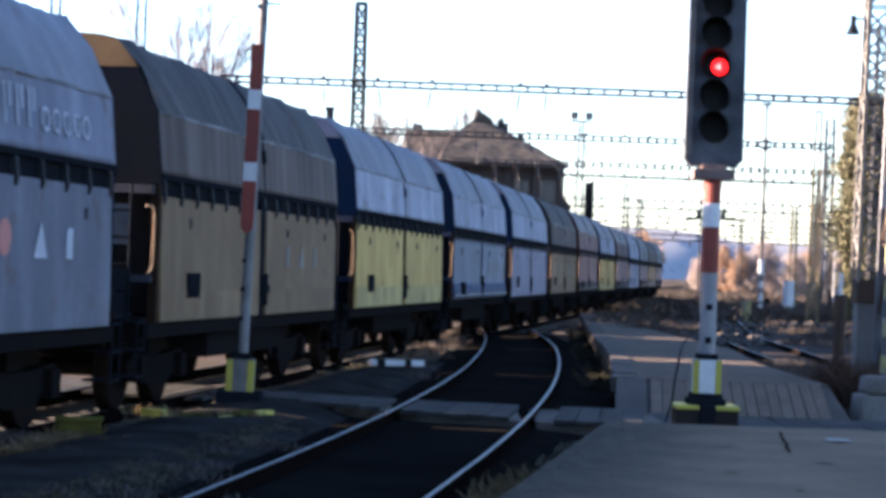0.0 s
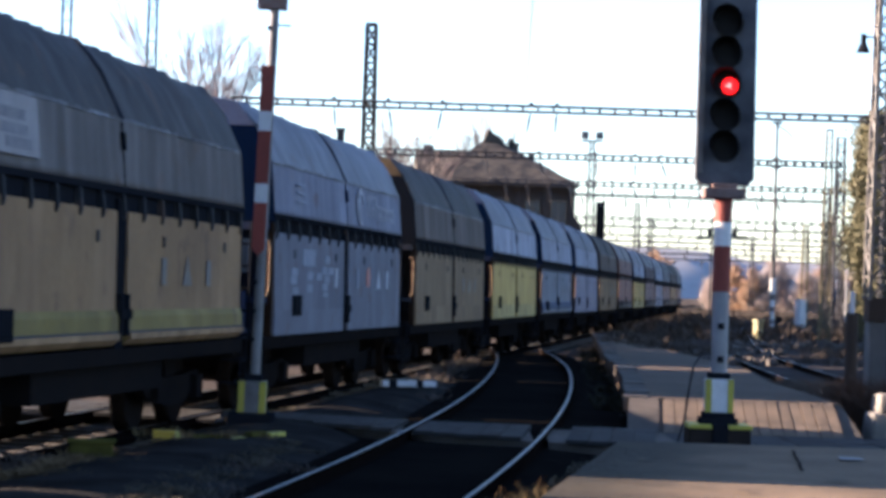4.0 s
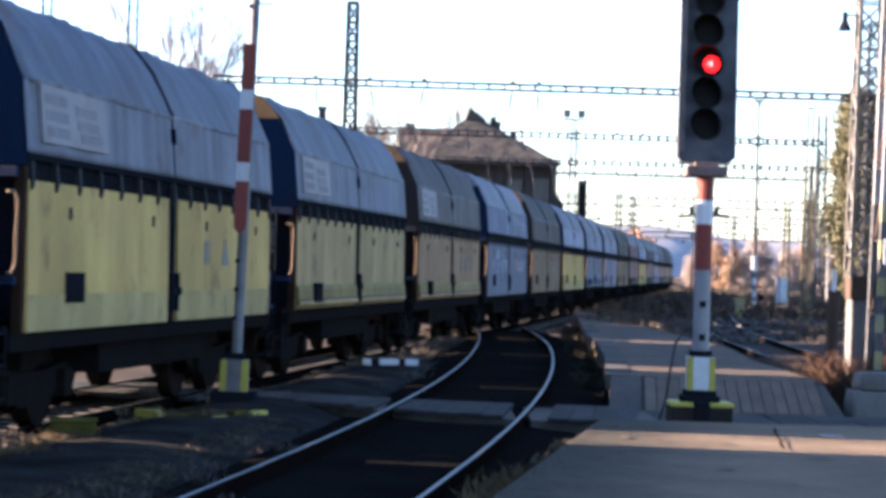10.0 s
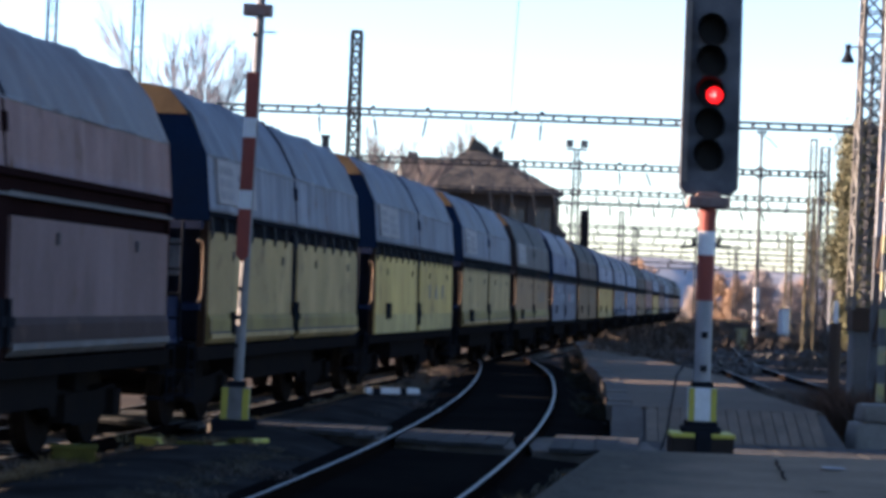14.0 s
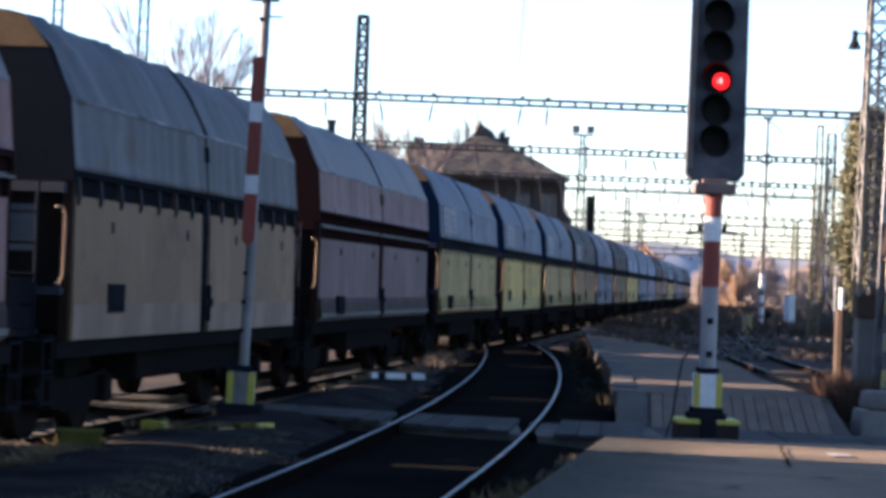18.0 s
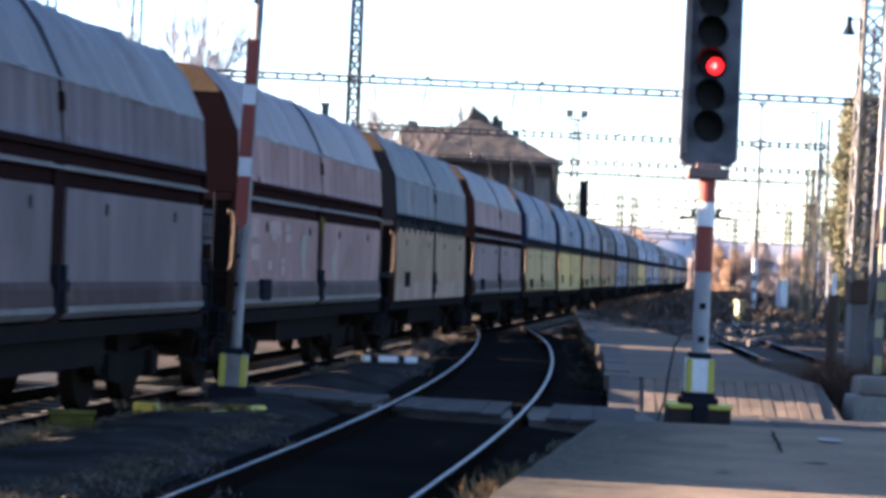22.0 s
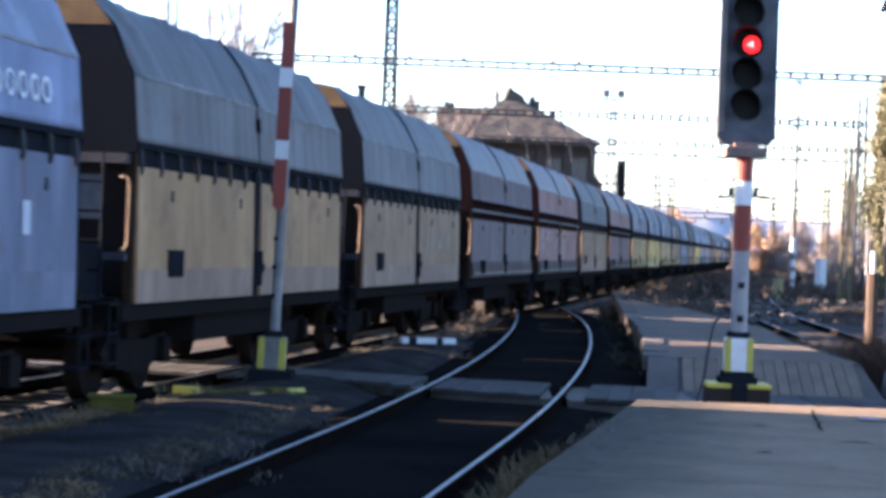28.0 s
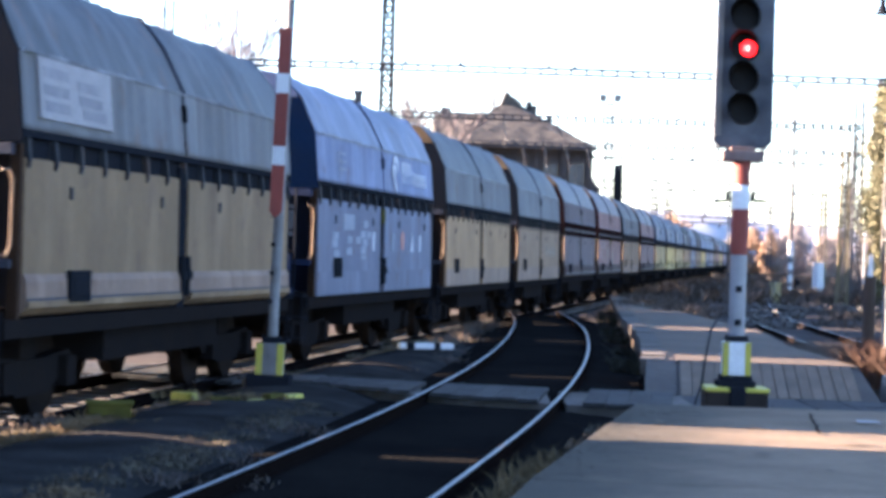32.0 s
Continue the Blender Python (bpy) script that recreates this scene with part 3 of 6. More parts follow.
    out = [(1.473, 2.62), (1.404, 3.43)] + list(ROOF[1:3]) + [(-x, z) for x, z in ROOF[2:0:-1]] + [(-1.404, 3.43), (-1.473, 2.62)]
    y = sign * HALF
    prism(bm, out, min(y, y + sign * 0.05), max(y, y + sign * 0.05))
    return bm


def cap_mesh(sign):
    bm = bmesh.new()
    out = list(ROOF[2:]) + [(-x, z) for x, z in ROOF[-2:1:-1]]
    y = sign * (HALF + 0.004)
    prism(bm, out, min(y, y + sign * 0.05), max(y, y + sign * 0.05))
    return bm


def slope_mesh(sign):
    """Sloping hopper floor seen at the open lower end."""
    bm = bmesh.new()
    a = sign * HALF
    prism_pts = ((a, 2.62), (a - sign * 0.08, 2.62), (a - sign * 1.75, 1.15), (a - sign * 1.67, 1.1))
    l = [bm.verts.new((-1.36, y, z)) for y, z in prism_pts]
    r = [bm.verts.new((1.36, y, z)) for y, z in prism_pts]
    for i in range(4):
        bm.faces.new((l[i], l[(i + 1) % 4], r[(i + 1) % 4], r[i]))
    bm.faces.new(l)
    bm.faces.new(r[::-1])
    bmesh.ops.recalc_face_normals(bm, faces=bm.faces[:])
    return bm


def ledge_mesh():
    bm = boxes((1.36, 1.475, -HALF - 0.02, HALF + 0.02, 2.665, 2.735), (1.34, 1.41, -HALF, HALF, 2.39, 2.665))
    return bm


def flange_mesh():
    return boxes((1.41, 1.505, -HALF, HALF, 2.545, 2.575), (1.41, 1.44, -HALF, HALF, 2.575, 2.60))


def frame_mesh():
    bm = boxes((1.28, 1.44, -HALF - 0.25, HALF + 0.25, 0.88, 1.05), (-1.44, -1.28, -HALF - 0.25, HALF + 0.25, 0.88, 1.05), (-0.25, 0.25, -HALF - 0.2, HALF + 0.2, 0.86, 1.04))
    for s in (-1, 1):
        y = s * (HALF + 0.25)
        box(bm, -1.36, 1.36, min(y, y - s * 0.14), max(y, y - s * 0.14), 0.82, 1.12)
        box(bm, -1.3, 1.3, min(y, y - s * 0.9), max(y, y - s * 0.9), 1.05, 1.09)
    for y in (-2.2, -0.7, 0.7, 2.2):
        box(bm, -1.3, 1.3, y - 0.06, y + 0.06, 0.86, 1.0)
    return bm


def post_mesh(y0, y1, z0=1.05, z1=2.6):
    return boxes((1.36, 1.455, y0, y1, z0, z1))


def bogie_frame():
    bm = bmesh.new()
    for s in (-1, 1):
        x = s * 1.0
        prism_o = ((-1.35, 0.52), (-1.05, 0.68), (-0.4, 0.62), (0.4, 0.62), (1.05, 0.68), (1.35, 0.52), (1.2, 0.40), (0.75, 0.40), (0.45, 0.27), (-0.45, 0.27), (-0.75, 0.40), (-1.2, 0.40))
        a = [bm.verts.new((x - 0.06, y, z)) for y, z in prism_o]
        b = [bm.verts.new((x + 0.06, y, z)) for y, z in prism_o]
        k = len(a)
        for i in range(k):
            bm.faces.new((a[i], a[(i + 1) % k], b[(i + 1) % k], b[i]))
        bm.faces.new(a[::-1])
        bm.faces.new(b)
        for y in (-0.9, 0.9):
            box(bm, x + s * 0.06 - 0.09, x + s * 0.06 + 0.09, y - 0.14, y + 0.14, 0.33, 0.62)
        for y in (-0.25, 0.0, 0.25):
            rod(bm, (x, y, 0.34), (x, y, 0.6), 0.07, 8)
    box(bm, -1.0, 1.0, -0.22, 0.22, 0.55, 0.84)
    bmesh.ops.recalc_face_normals(bm, faces=bm.faces[:])
    return bm


def wheel_mesh():
    bm = bmesh.new()
    for s in (-1, 1):
        rod(bm, (s * 0.69, 0, 0), (s * 0.83, 0, 0), 0.46, 24)
        rod(bm, (s * 0.665, 0, 0), (s * 0.69, 0, 0), 0.49, 24)
        rod(bm, (s * 0.83, 0, 0), (s * 0.87, 0, 0), 0.14, 12)
    rod(bm, (-0.7, 0, 0), (0.7, 0, 0), 0.08, 10)
    return bm


def buffer_mesh():
    bm = bmesh.new()
    rod(bm, (0, 0, 0), (0, 0.3, 0), 0.1, 12)
    rod(bm, (0, 0.3, 0), (0, 0.52, 0), 0.075, 12)
    rod(bm, (0, 0.52, 0), (0, 0.56, 0), 0.22, 16)
    return bm


def ladder_mesh():
    """Bent handrail with rungs at the end of the wagon."""
    bm = bmesh.new()
    path_tube(bm, [(1.40, -0.1, 1.62), (1.44, -0.09, 1.6), (1.46, -0.02, 1.7), (1.46, 0, 2.28), (1.44, -0.04, 2.36), (1.40, -0.12, 2.36)], 0.013, 6)
    return bm


def foot_steps_mesh():
    bm = bmesh.new()
    for z in (0.45, 0.75, 1.05):
        box(bm, 1.1, 1.42, -0.15, 0.15, z, z + 0.025)
    for y in (-0.15, 0.15):
        rod(bm, (1.41, y, 0.42), (1.41, y, 1.1), 0.014, 5)
    return bm


def steps_mesh():
    bm = bmesh.new()
    for z in (1.4, 1.7, 2.0, 2.3):
        rod(bm, (0.75, 0, z), (1.25, 0, z), 0.016, 5)
    for x in (0.75, 1.25):
        rod(bm, (x, 0, 1.05), (x, 0, 2.6), 0.018, 5)
    return bm


# thin pale strip that paints the highlight along the roof crease
def crease_light_mesh():
    bm = bmesh.new()
    return sweep(bm, [Vector((1.409 + 0.9 * fold(-HALF + 0.02 + (2 * HALF - 0.04) * k / 64, 3.43), -HALF + 0.02 + (2 * HALF - 0.04) * k / 64, 3.435)) for k in range(65)], ((-0.02, -0.018), (0.006, -0.018), (0.005, 0.018), (-0.02, 0.022)))


def roof_seam_mesh():
    bm = bmesh.new()
    ring = [(x * 1.012, z * 1.003) for x, z in ROOF]
    path_tube(bm, [(x, 0, z) for x, z in ring], 0.022, 5)
    return bm


def ring_mesh():
    """A plain swirl of two tapered crescents."""
    bm = bmesh.new()
    for cy, cz, r, a0, a1, w in ((0.06, 0.10, 0.21, -0.5, 2.9, 0.055), (-0.13, -0.06, 0.17, 0.2, 3.7, 0.05), (0.17, -0.17, 0.30, 2.3, 4.4, 0.05)):
        n = 14
        pts = [Vector((1.475, cy + 1.15 * r * math.cos(a0 + (a1 - a0) * k / n), 3.0 + cz + r * math.sin(a0 + (a1 - a0) * k / n))) for k in range(n + 1)]
        rows = []
        for k, p in enumerate(pts):
            d = pts[min(k + 1, n)] - pts[max(k - 1, 0)]
            side = Vector((0, -d.z, d.y)).normalized() * w * (0.25 + math.sin(math.pi * (k + 0.5) / (n + 1)))
            rows.append([bm.verts.new(p + side), bm.verts.new(p - side), bm.verts.new(p - side - Vector((0.008, 0, 0))), bm.verts.new(p + side - Vector((0.008, 0, 0)))])
        for a, b in zip(rows, rows[1:]):
            for q in range(4):
                bm.faces.new((a[q], a[(q + 1) % 4], b[(q + 1) % 4], b[q]))
        bm.faces.new(rows[0])
        bm.faces.new(rows[-1][::-1])
    bmesh.ops.recalc_face_normals(bm, faces=bm.faces[:])
    return bm


def hoop_mesh(ry, rz, zc, w):
    """A plain painted hoop."""
    bm = bmesh.new()
    rings = []
    for x, q in ((1.466, 1), (1.474, 1), (1.474, 0), (1.466, 0)):
        rings.append([bm.verts.new((x, (ry if q else ry - w) * math.cos(a * math.pi / 8), zc + (rz if q else rz - w) * math.sin(a * math.pi / 8))) for a in range(16)])
    for r in range(4):
        for a in range(16):
            bm.faces.new((rings[r][a], rings[r][(a + 1) % 16], rings[(r + 1) % 4][(a + 1) % 16], rings[(r + 1) % 4][a]))
    bmesh.ops.recalc_face_normals(bm, faces=bm.faces[:])
    return bm


def tri_mesh():
    bm = bmesh.new()
    a = [bm.verts.new((1.476, y, z)) for y, z in ((-0.2, 1.72), (0.2, 1.72), (0.0, 2.06))]
    b = [bm.verts.new((1.482, y, z)) for y, z in ((-0.2, 1.72), (0.2, 1.72), (0.0, 2.06))]
    bm.faces.new(b)
    for i in range(3):
        bm.faces.new((a[i], a[(i + 1) % 3], b[(i + 1) % 3], b[i]))
    bmesh.ops.recalc_face_normals(bm, faces=bm.faces[:])
    return bm


def dot_mesh():
    bm = bmesh.new()
    rod(bm, (1.476, 0, 1.9), (1.482, 0, 1.9), 0.17, 18)
    return bm


BODY_MESHES = ("door_a", "door_b", "door_c", "door_d", "lip_a", "lip_b", "upper", "roof", "rivets", "end_b", "end_f", "cap_b", "cap_f", "slope_b", "slope_f", "ledge", "flange", "frame", "post_b", "post_f", "band_a", "band_b", "edge_a", "edge_b", "plate_a", "plate_b")
WM = {
    "door_a": mesh_of("hopper_door", door_mesh(-5.3, -0.21, False)), "door_b": mesh_of("hopper_door", door_mesh(0.21, 5.3, False)),
    "door_c": mesh_of("hopper_door", door_mesh(-5.3, -0.21, True)), "door_d": mesh_of("hopper_door", door_mesh(0.21, 5.3, True)),
    "lip_a": mesh_of("chute_lip", lip_mesh(-5.28, -0.2)), "lip_b": mesh_of("chute_lip", lip_mesh(0.2, 5.28)),
    "upper": mesh_of("upper_side", upper_mesh()), "roof": mesh_of("roof", roof_mesh()), "rivets": mesh_of("crease_strip", crease_light_mesh()),
    "end_b": mesh_of("end_bulkhead", end_mesh(-1)), "end_f": mesh_of("end_bulkhead", end_mesh(1)),
    "cap_b": mesh_of("roof_end_plate", cap_mesh(-1)), "cap_f": mesh_of("roof_end_plate", cap_mesh(1)),
    "slope_b": mesh_of("hopper_slope", slope_mesh(-1)), "slope_f": mesh_of("hopper_slope", slope_mesh(1)),
    "ledge": mesh_of("ledge", ledge_mesh()), "flange": mesh_of("ledge_flange", flange_mesh()), "frame": mesh_of("underframe", frame_mesh()),
    "post_m": mesh_of("side_post", post_mesh(-0.15, 0.15)), "post_b": mesh_of("side_post", post_mesh(-HALF - 0.02, -HALF + 0.07)), "post_f": mesh_of("side_post", post_mesh(HALF - 0.07, HALF + 0.02)),
    "bogie": mesh_of("bogie", bogie_frame()), "wheelset": mesh_of("wheelset", wheel_mesh()), "buffer": mesh_of("buffer", buffer_mesh()),
    "band_a": mesh_of("chute_band", band_mesh(-5.29, -0.2)), "band_b": mesh_of("chute_band", band_mesh(0.2, 5.29)),
    "edge_a": mesh_of("chute_edge", boxes((1.49, 1.516, -5.28, -0.21, 1.155, 1.235))), "edge_b": mesh_of("chute_edge", boxes((1.49, 1.516, 0.21, 5.28, 1.155, 1.235))),
    "seam": mesh_of("roof_seam", roof_seam_mesh()), "swirl": mesh_of("swirl_emblem", ring_mesh()),
    "stroke": mesh_of("emblem_shape", hoop_mesh(0.125, 0.12, 3.05, 0.035)), "tall_stroke": mesh_of("emblem_shape", boxes((1.466, 1.474, -0.10, -0.05, 2.94, 3.32), (1.466, 1.474, 0.03, 0.09, 3.1, 3.32), bevel=0.003)),
    "platform": mesh_of("end_platform", boxes((-1.2, 1.2, -0.33, 0.33, 1.09, 1.16), (-1.12, -1.06, -0.33, 0.33, 1.16, 1.66), (1.06, 1.12, -0.33, 0.33, 1.16, 1.66), (-1.06, 1.06, -0.1, 0.1, 1.16, 1.6), bevel=0.01)),
    "panel": mesh_of("end_panel", boxes((0.62, 1.12, -0.02, 0.02, 1.92, 2.38), bevel=0.006)),
    "triangle": mesh_of("pictogram", tri_mesh()), "dot": mesh_of("pictogram", dot_mesh()),
    "ladder": mesh_of("handrail", ladder_mesh()), "steps": mesh_of("end_ladder", steps_mesh()), "foot_steps": mesh_of("foot_steps", foot_steps_mesh()),
    "hatch": mesh_of("inspection_hatch", boxes((1.455, 1.505, -0.3, 0.3, 1.28, 1.58), (1.455, 1.515, -0.22, 0.22, 1.33, 1.53), bevel=0.01)),
    "plate_a": mesh_of("lower_plate", prism(bmesh.new(), ((1.41, 1.40), (1.4855, 1.41), (1.4855, 1.06), (1.41, 1.05)), -5.28, -0.22)), "plate_b": mesh_of("lower_plate", prism(bmesh.new(), ((1.41, 1.40), (1.4855, 1.41), (1.4855, 1.06), (1.41, 1.05)), 0.22, 5.28)),
    "mid": mesh_of("mid_seam", boxes((1.44, 1.477, -0.022, 0.022, 2.745, 3.43), (1.44, 1.50, -0.05, 0.05, 3.12, 3.30))),
    "latch": mesh_of("door_latch", boxes((1.45, 1.52, -0.05, 0.05, 1.18, 1.62), (1.45, 1.54, -0.09, 0.09, 1.36, 1.46))),
    "cyl": mesh_of("discharge_chute", boxes((0.5, 1.3, -2.3, 2.3, 0.55, 0.95), (-1.3, -0.5, -2.3, 2.3, 0.55, 0.95))),
    "hinge": mesh_of("door_fastening", boxes((1.455, 1.480, -0.04, 0.04, 2.14, 2.26), bevel=0.006)),
    "ebar": mesh_of("end_frame_bar", boxes((-1.36, 1.40, -0.04, 0.04, 1.50, 1.58), (-1.36, 1.40, -0.05, 0.05, 2.50, 2.60), (0.72, 0.80, -0.03, 0.03, 1.58, 2.50), bevel=0.006)),
    "block": mesh_of("stencil_block", boxes((1.472, 1.478, -0.45, 0.45, -0.12, 0.12), bevel=0.002)),
    "small_block": mesh_of("stencil_block", boxes((1.472, 1.478, -0.2, 0.2, -0.055, 0.055), bevel=0.002)),
    "sbar": mesh_of("sign_bar", boxes((1.490, 1.498, -0.36, 0.36, -0.05, 0.05))),
    "bracket": mesh_of("ledge_bracket", prism(bmesh.new(), ((1.40, 2.39), (1.475, 2.39), (1.495, 2.45), (1.47, 2.665), (1.40, 2.665)), -0.028, 0.028)),
    "mark": mesh_of("pictogram", boxes((1.474, 1.481, -0.1, 0.1, 1.72, 2.02))),
    "post_plate": mesh_of("post_plate", boxes((1.44, 1.492, -0.12, 0.12, 2.2, 2.44), bevel=0.004)),
    "smear": mesh_of("paint_smear", boxes((1.466, 1.4745, -0.16, 0.16, -0.26, 0.24), (1.466, 1.4745, -0.05, 0.22, -0.4, -0.26), (1.466, 1.4745, -0.24, -0.16, -0.1, 0.12), bevel=0.003)),
    "line": mesh_of("stencil_line", boxes((1.474, 1.480, -0.32, 0.32, 0, 0.035))),
    "sign": mesh_of("sign_plate", boxes((1.455, 1.494, -1.08, 1.08, 2.85, 3.41), bevel=0.003)),
}


def spread_y(y):
    """Where a point along a wagon lies on the longer type."""
    return y + EXTRA / 2 * max(-1.0, min(1.0, y / 4.9))


WL = {}
for k, me in WM.items():
    if k in BODY_MESHES:
        WL[k] = me.copy()
        for v in WL[k].vertices:
            v.co.y = spread_y(v.co.y)
            if k.startswith("door") and v.co.z > 2.3:
                v.co.z = 2.375
            elif k in ("upper", "ledge") and 2.6 < v.co.z < 2.75:
                v.co.z += 0.07
    else:
        WL[k] = me


def tint(name, base, streak=(0.10, 0.065, 0.045), amount=0.45, second=None, mix=0.5, rough=0.78, spec=0.12):
    return mat(name, base, rough, second=second or tuple(0.72 * v + 0.02 for v in base), scale=1.3, mix=mix, streak=streak, streak_amt=0.65 * amount, bump=0.2, bump_scale=7, rnd=0.06, spec=spec, patches=tuple(0.45 * v + 0.35 * w for v, w in zip(base, streak)))


T = {
    "bluegrey": tint("faded_blue_paint", (0.222, 0.237, 0.278), (0.13, 0.13, 0.145), 0.5),
    "pkp": tint("new_blue_paint", (0.22, 0.256, 0.38), (0.17, 0.195, 0.28), 0.3),
    "oldblue": tint("chalky_blue_paint", (0.24, 0.255, 0.33), (0.16, 0.16, 0.2), 0.4),
    # lower doors: a darker copy of the chalky blue
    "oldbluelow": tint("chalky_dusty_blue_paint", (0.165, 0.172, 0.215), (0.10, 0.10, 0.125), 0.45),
    "greybrown": tint("sooty_grey_brown_paint", (0.15, 0.136, 0.132), (0.08, 0.068, 0.062), 0.5),
    # lower doors: a darker copy of the new blue
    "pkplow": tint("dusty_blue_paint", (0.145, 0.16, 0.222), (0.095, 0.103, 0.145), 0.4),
    "lightblue": tint("pale_blue_grey_paint", (0.36, 0.38, 0.46), (0.2, 0.19, 0.2), 0.45),
    "grey": tint("dusty_grey_paint", (0.20, 0.20, 0.215), (0.10, 0.085, 0.08), 0.5),
    "greygreen": tint("grey_green_paint", (0.158, 0.162, 0.172), (0.10, 0.09, 0.08), 0.5),
    "brown": tint("sooty_brown_paint", (0.12, 0.097, 0.088), (0.06, 0.045, 0.04), 0.5),
    "mauve": tint("faded_red_oxide_paint", (0.275, 0.175, 0.162), (0.12, 0.07, 0.063), 0.5),
    "redmauve": tint("red_oxide_paint", (0.275, 0.155, 0.138), (0.13, 0.07, 0.063), 0.5),
    "darkmauve": tint("dark_red_brown_paint", (0.125, 0.097, 0.103), (0.075, 0.06, 0.062), 0.5),
    "yellow": tint("pale_yellow_paint", (0.60, 0.41, 0.12), (0.31, 0.19, 0.08), 0.5),
    "tan": tint("dirty_ochre_paint", (0.37, 0.222, 0.108), (0.18, 0.105, 0.06), 0.6),
    "plum": tint("dull_plum_paint", (0.185, 0.12, 0.118), (0.09, 0.055, 0.055), 0.5),
    "khaki": tint("dusty_khaki_yellow_paint", (0.43, 0.30, 0.125), (0.22, 0.145, 0.07), 0.55),
    "ochre": tint("sooty_ochre_paint", (0.24, 0.155, 0.08), (0.11, 0.068, 0.042), 0.65),
    "beige": tint("dirty_beige_paint", (0.265, 0.168, 0.098), (0.16, 0.095, 0.06), 0.5),
    "brownlow": tint("brown_ochre_paint", (0.165, 0.113, 0.075), (0.08, 0.05, 0.035), 0.6),
    "lavender": tint("pale_lavender_paint", (0.27, 0.255, 0.32), (0.18, 0.16, 0.17), 0.4),
    "band": tint("olive_band_paint", (0.27, 0.20, 0.06), (0.13, 0.095, 0.04), 0.5),
    "bandred": tint("dark_maroon_band_paint", (0.042, 0.021, 0.022), (0.03, 0.017, 0.017), 0.5, second=(0.034, 0.018, 0.019)),
    "bandblue": tint("dark_blue_band_paint", (0.05, 0.075, 0.14), (0.04, 0.05, 0.08), 0.5),
    "bandbrown": tint("dark_brown_band_paint", (0.085, 0.07, 0.05), (0.05, 0.04, 0.03), 0.5),
    "dusttan": tint("dusty_mauve_tan_paint", (0.25, 0.168, 0.12), (0.14, 0.095, 0.08), 0.5),
    "dustyellow": tint("dusty_yellow_paint", (0.47, 0.36, 0.135), (0.27, 0.2, 0.1), 0.5),
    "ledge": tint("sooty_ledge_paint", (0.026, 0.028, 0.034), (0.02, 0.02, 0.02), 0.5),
    "bracket": tint("grey_blue_bracket_paint", (0.06, 0.064, 0.08), (0.04, 0.04, 0.045), 0.5),
    # pale colour standing in for light caught on the crease
    "crease": tint("worn_pale_crease_paint", (0.30, 0.305, 0.33), (0.09, 0.09, 0.1), 0.9, second=(0.1, 0.1, 0.11), mix=1.0),
    "lipgrey": tint("pale_grey_lip_paint", (0.15, 0.14, 0.14), (0.08, 0.07, 0.068), 0.5),
}

# roof colours: darker copies of the upper-side colours
R = {k: tint("sooty_roof_" + k, tuple((0.5 if "mauve" in k or k == "pkp" else 0.38) * v + 0.006 for v in c), (0.045, 0.042, 0.045), 0.45, rough=0.6, spec=0.32 if "mauve" in k else 0.04 if "brown" in k else 0.14) for k, c in {"bluegrey": (0.235, 0.265, 0.36), "pkp": (0.37, 0.42, 0.59), "oldblue": (0.44, 0.46, 0.56), "greybrown": (0.15, 0.138, 0.135), "lightblue": (0.42, 0.44, 0.54), "grey": (0.20, 0.20, 0.215), "greygreen": (0.165, 0.168, 0.178), "brown": (0.10, 0.085, 0.08), "mauve": (0.19, 0.15, 0.155), "redmauve": (0.22, 0.16, 0.165), "darkmauve": (0.12, 0.105, 0.11)}.items()}

# upper colour, lower colour, end steel, belly doors, sign on the upper side, words for the label
WAGONS = {
    -11: ("grey", "mauve", "dark", 1, 0, "grey and dull red"), -10: ("brown", "tan", "dark", 0, 0, "brown and ochre"), -9: ("grey", "mauve", "dark", 1, 0, "grey and dull red"),
    -8: ("lightblue", "lavender", "bluesteel", 0, 0, "pale blue and lavender"), -7: ("darkmauve", "mauve", "maroon", 1, 0, "dark red-brown"), -6: ("lightblue", "yellow", "bluesteel", 0, 0, "pale blue and yellow"),
    -5: ("mauve", "redmauve", "maroon", 1, 0, "faded red oxide"), -4: ("brown", "ochre", "dark", 0, 0, "sooty brown and dark ochre"), -3: ("lightblue", "lavender", "bluesteel", 0, 0, "pale blue and lavender"),
    -2: ("lightblue", "bluegrey", "bluesteel", 1, 0, "pale blue"), -1: ("lightblue", "yellow", "bluesteel", 0, 0, "pale blue and yellow"), 0: ("brown", "ochre", "dark", 0, 0, "sooty brown and dark ochre"),
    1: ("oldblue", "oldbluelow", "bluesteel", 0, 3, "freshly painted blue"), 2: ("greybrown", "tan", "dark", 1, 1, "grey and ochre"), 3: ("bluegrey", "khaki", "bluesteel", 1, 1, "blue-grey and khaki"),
    4: ("bluegrey", "yellow", "bluesteel", 0, 1, "blue-grey and pale yellow"), 5: ("bluegrey", "khaki", "bluesteel", 1, 1, "blue-grey and khaki"), 6: ("mauve", "plum", "maroon", 1, 0, "faded red oxide and plum"),
    7: ("greygreen", "beige", "dark", 0, 0, "grey-green and beige"), 8: ("redmauve", "redmauve", "maroon", 1, 0, "faded red oxide"), 9: ("darkmauve", "darkmauve", "maroon", 1, 0, "dark red-brown"),
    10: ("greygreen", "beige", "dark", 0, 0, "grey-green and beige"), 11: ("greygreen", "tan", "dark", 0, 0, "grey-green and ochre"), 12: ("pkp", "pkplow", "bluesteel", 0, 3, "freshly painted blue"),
    # 15 and 16 stay out of view, added to carry on the train's shade
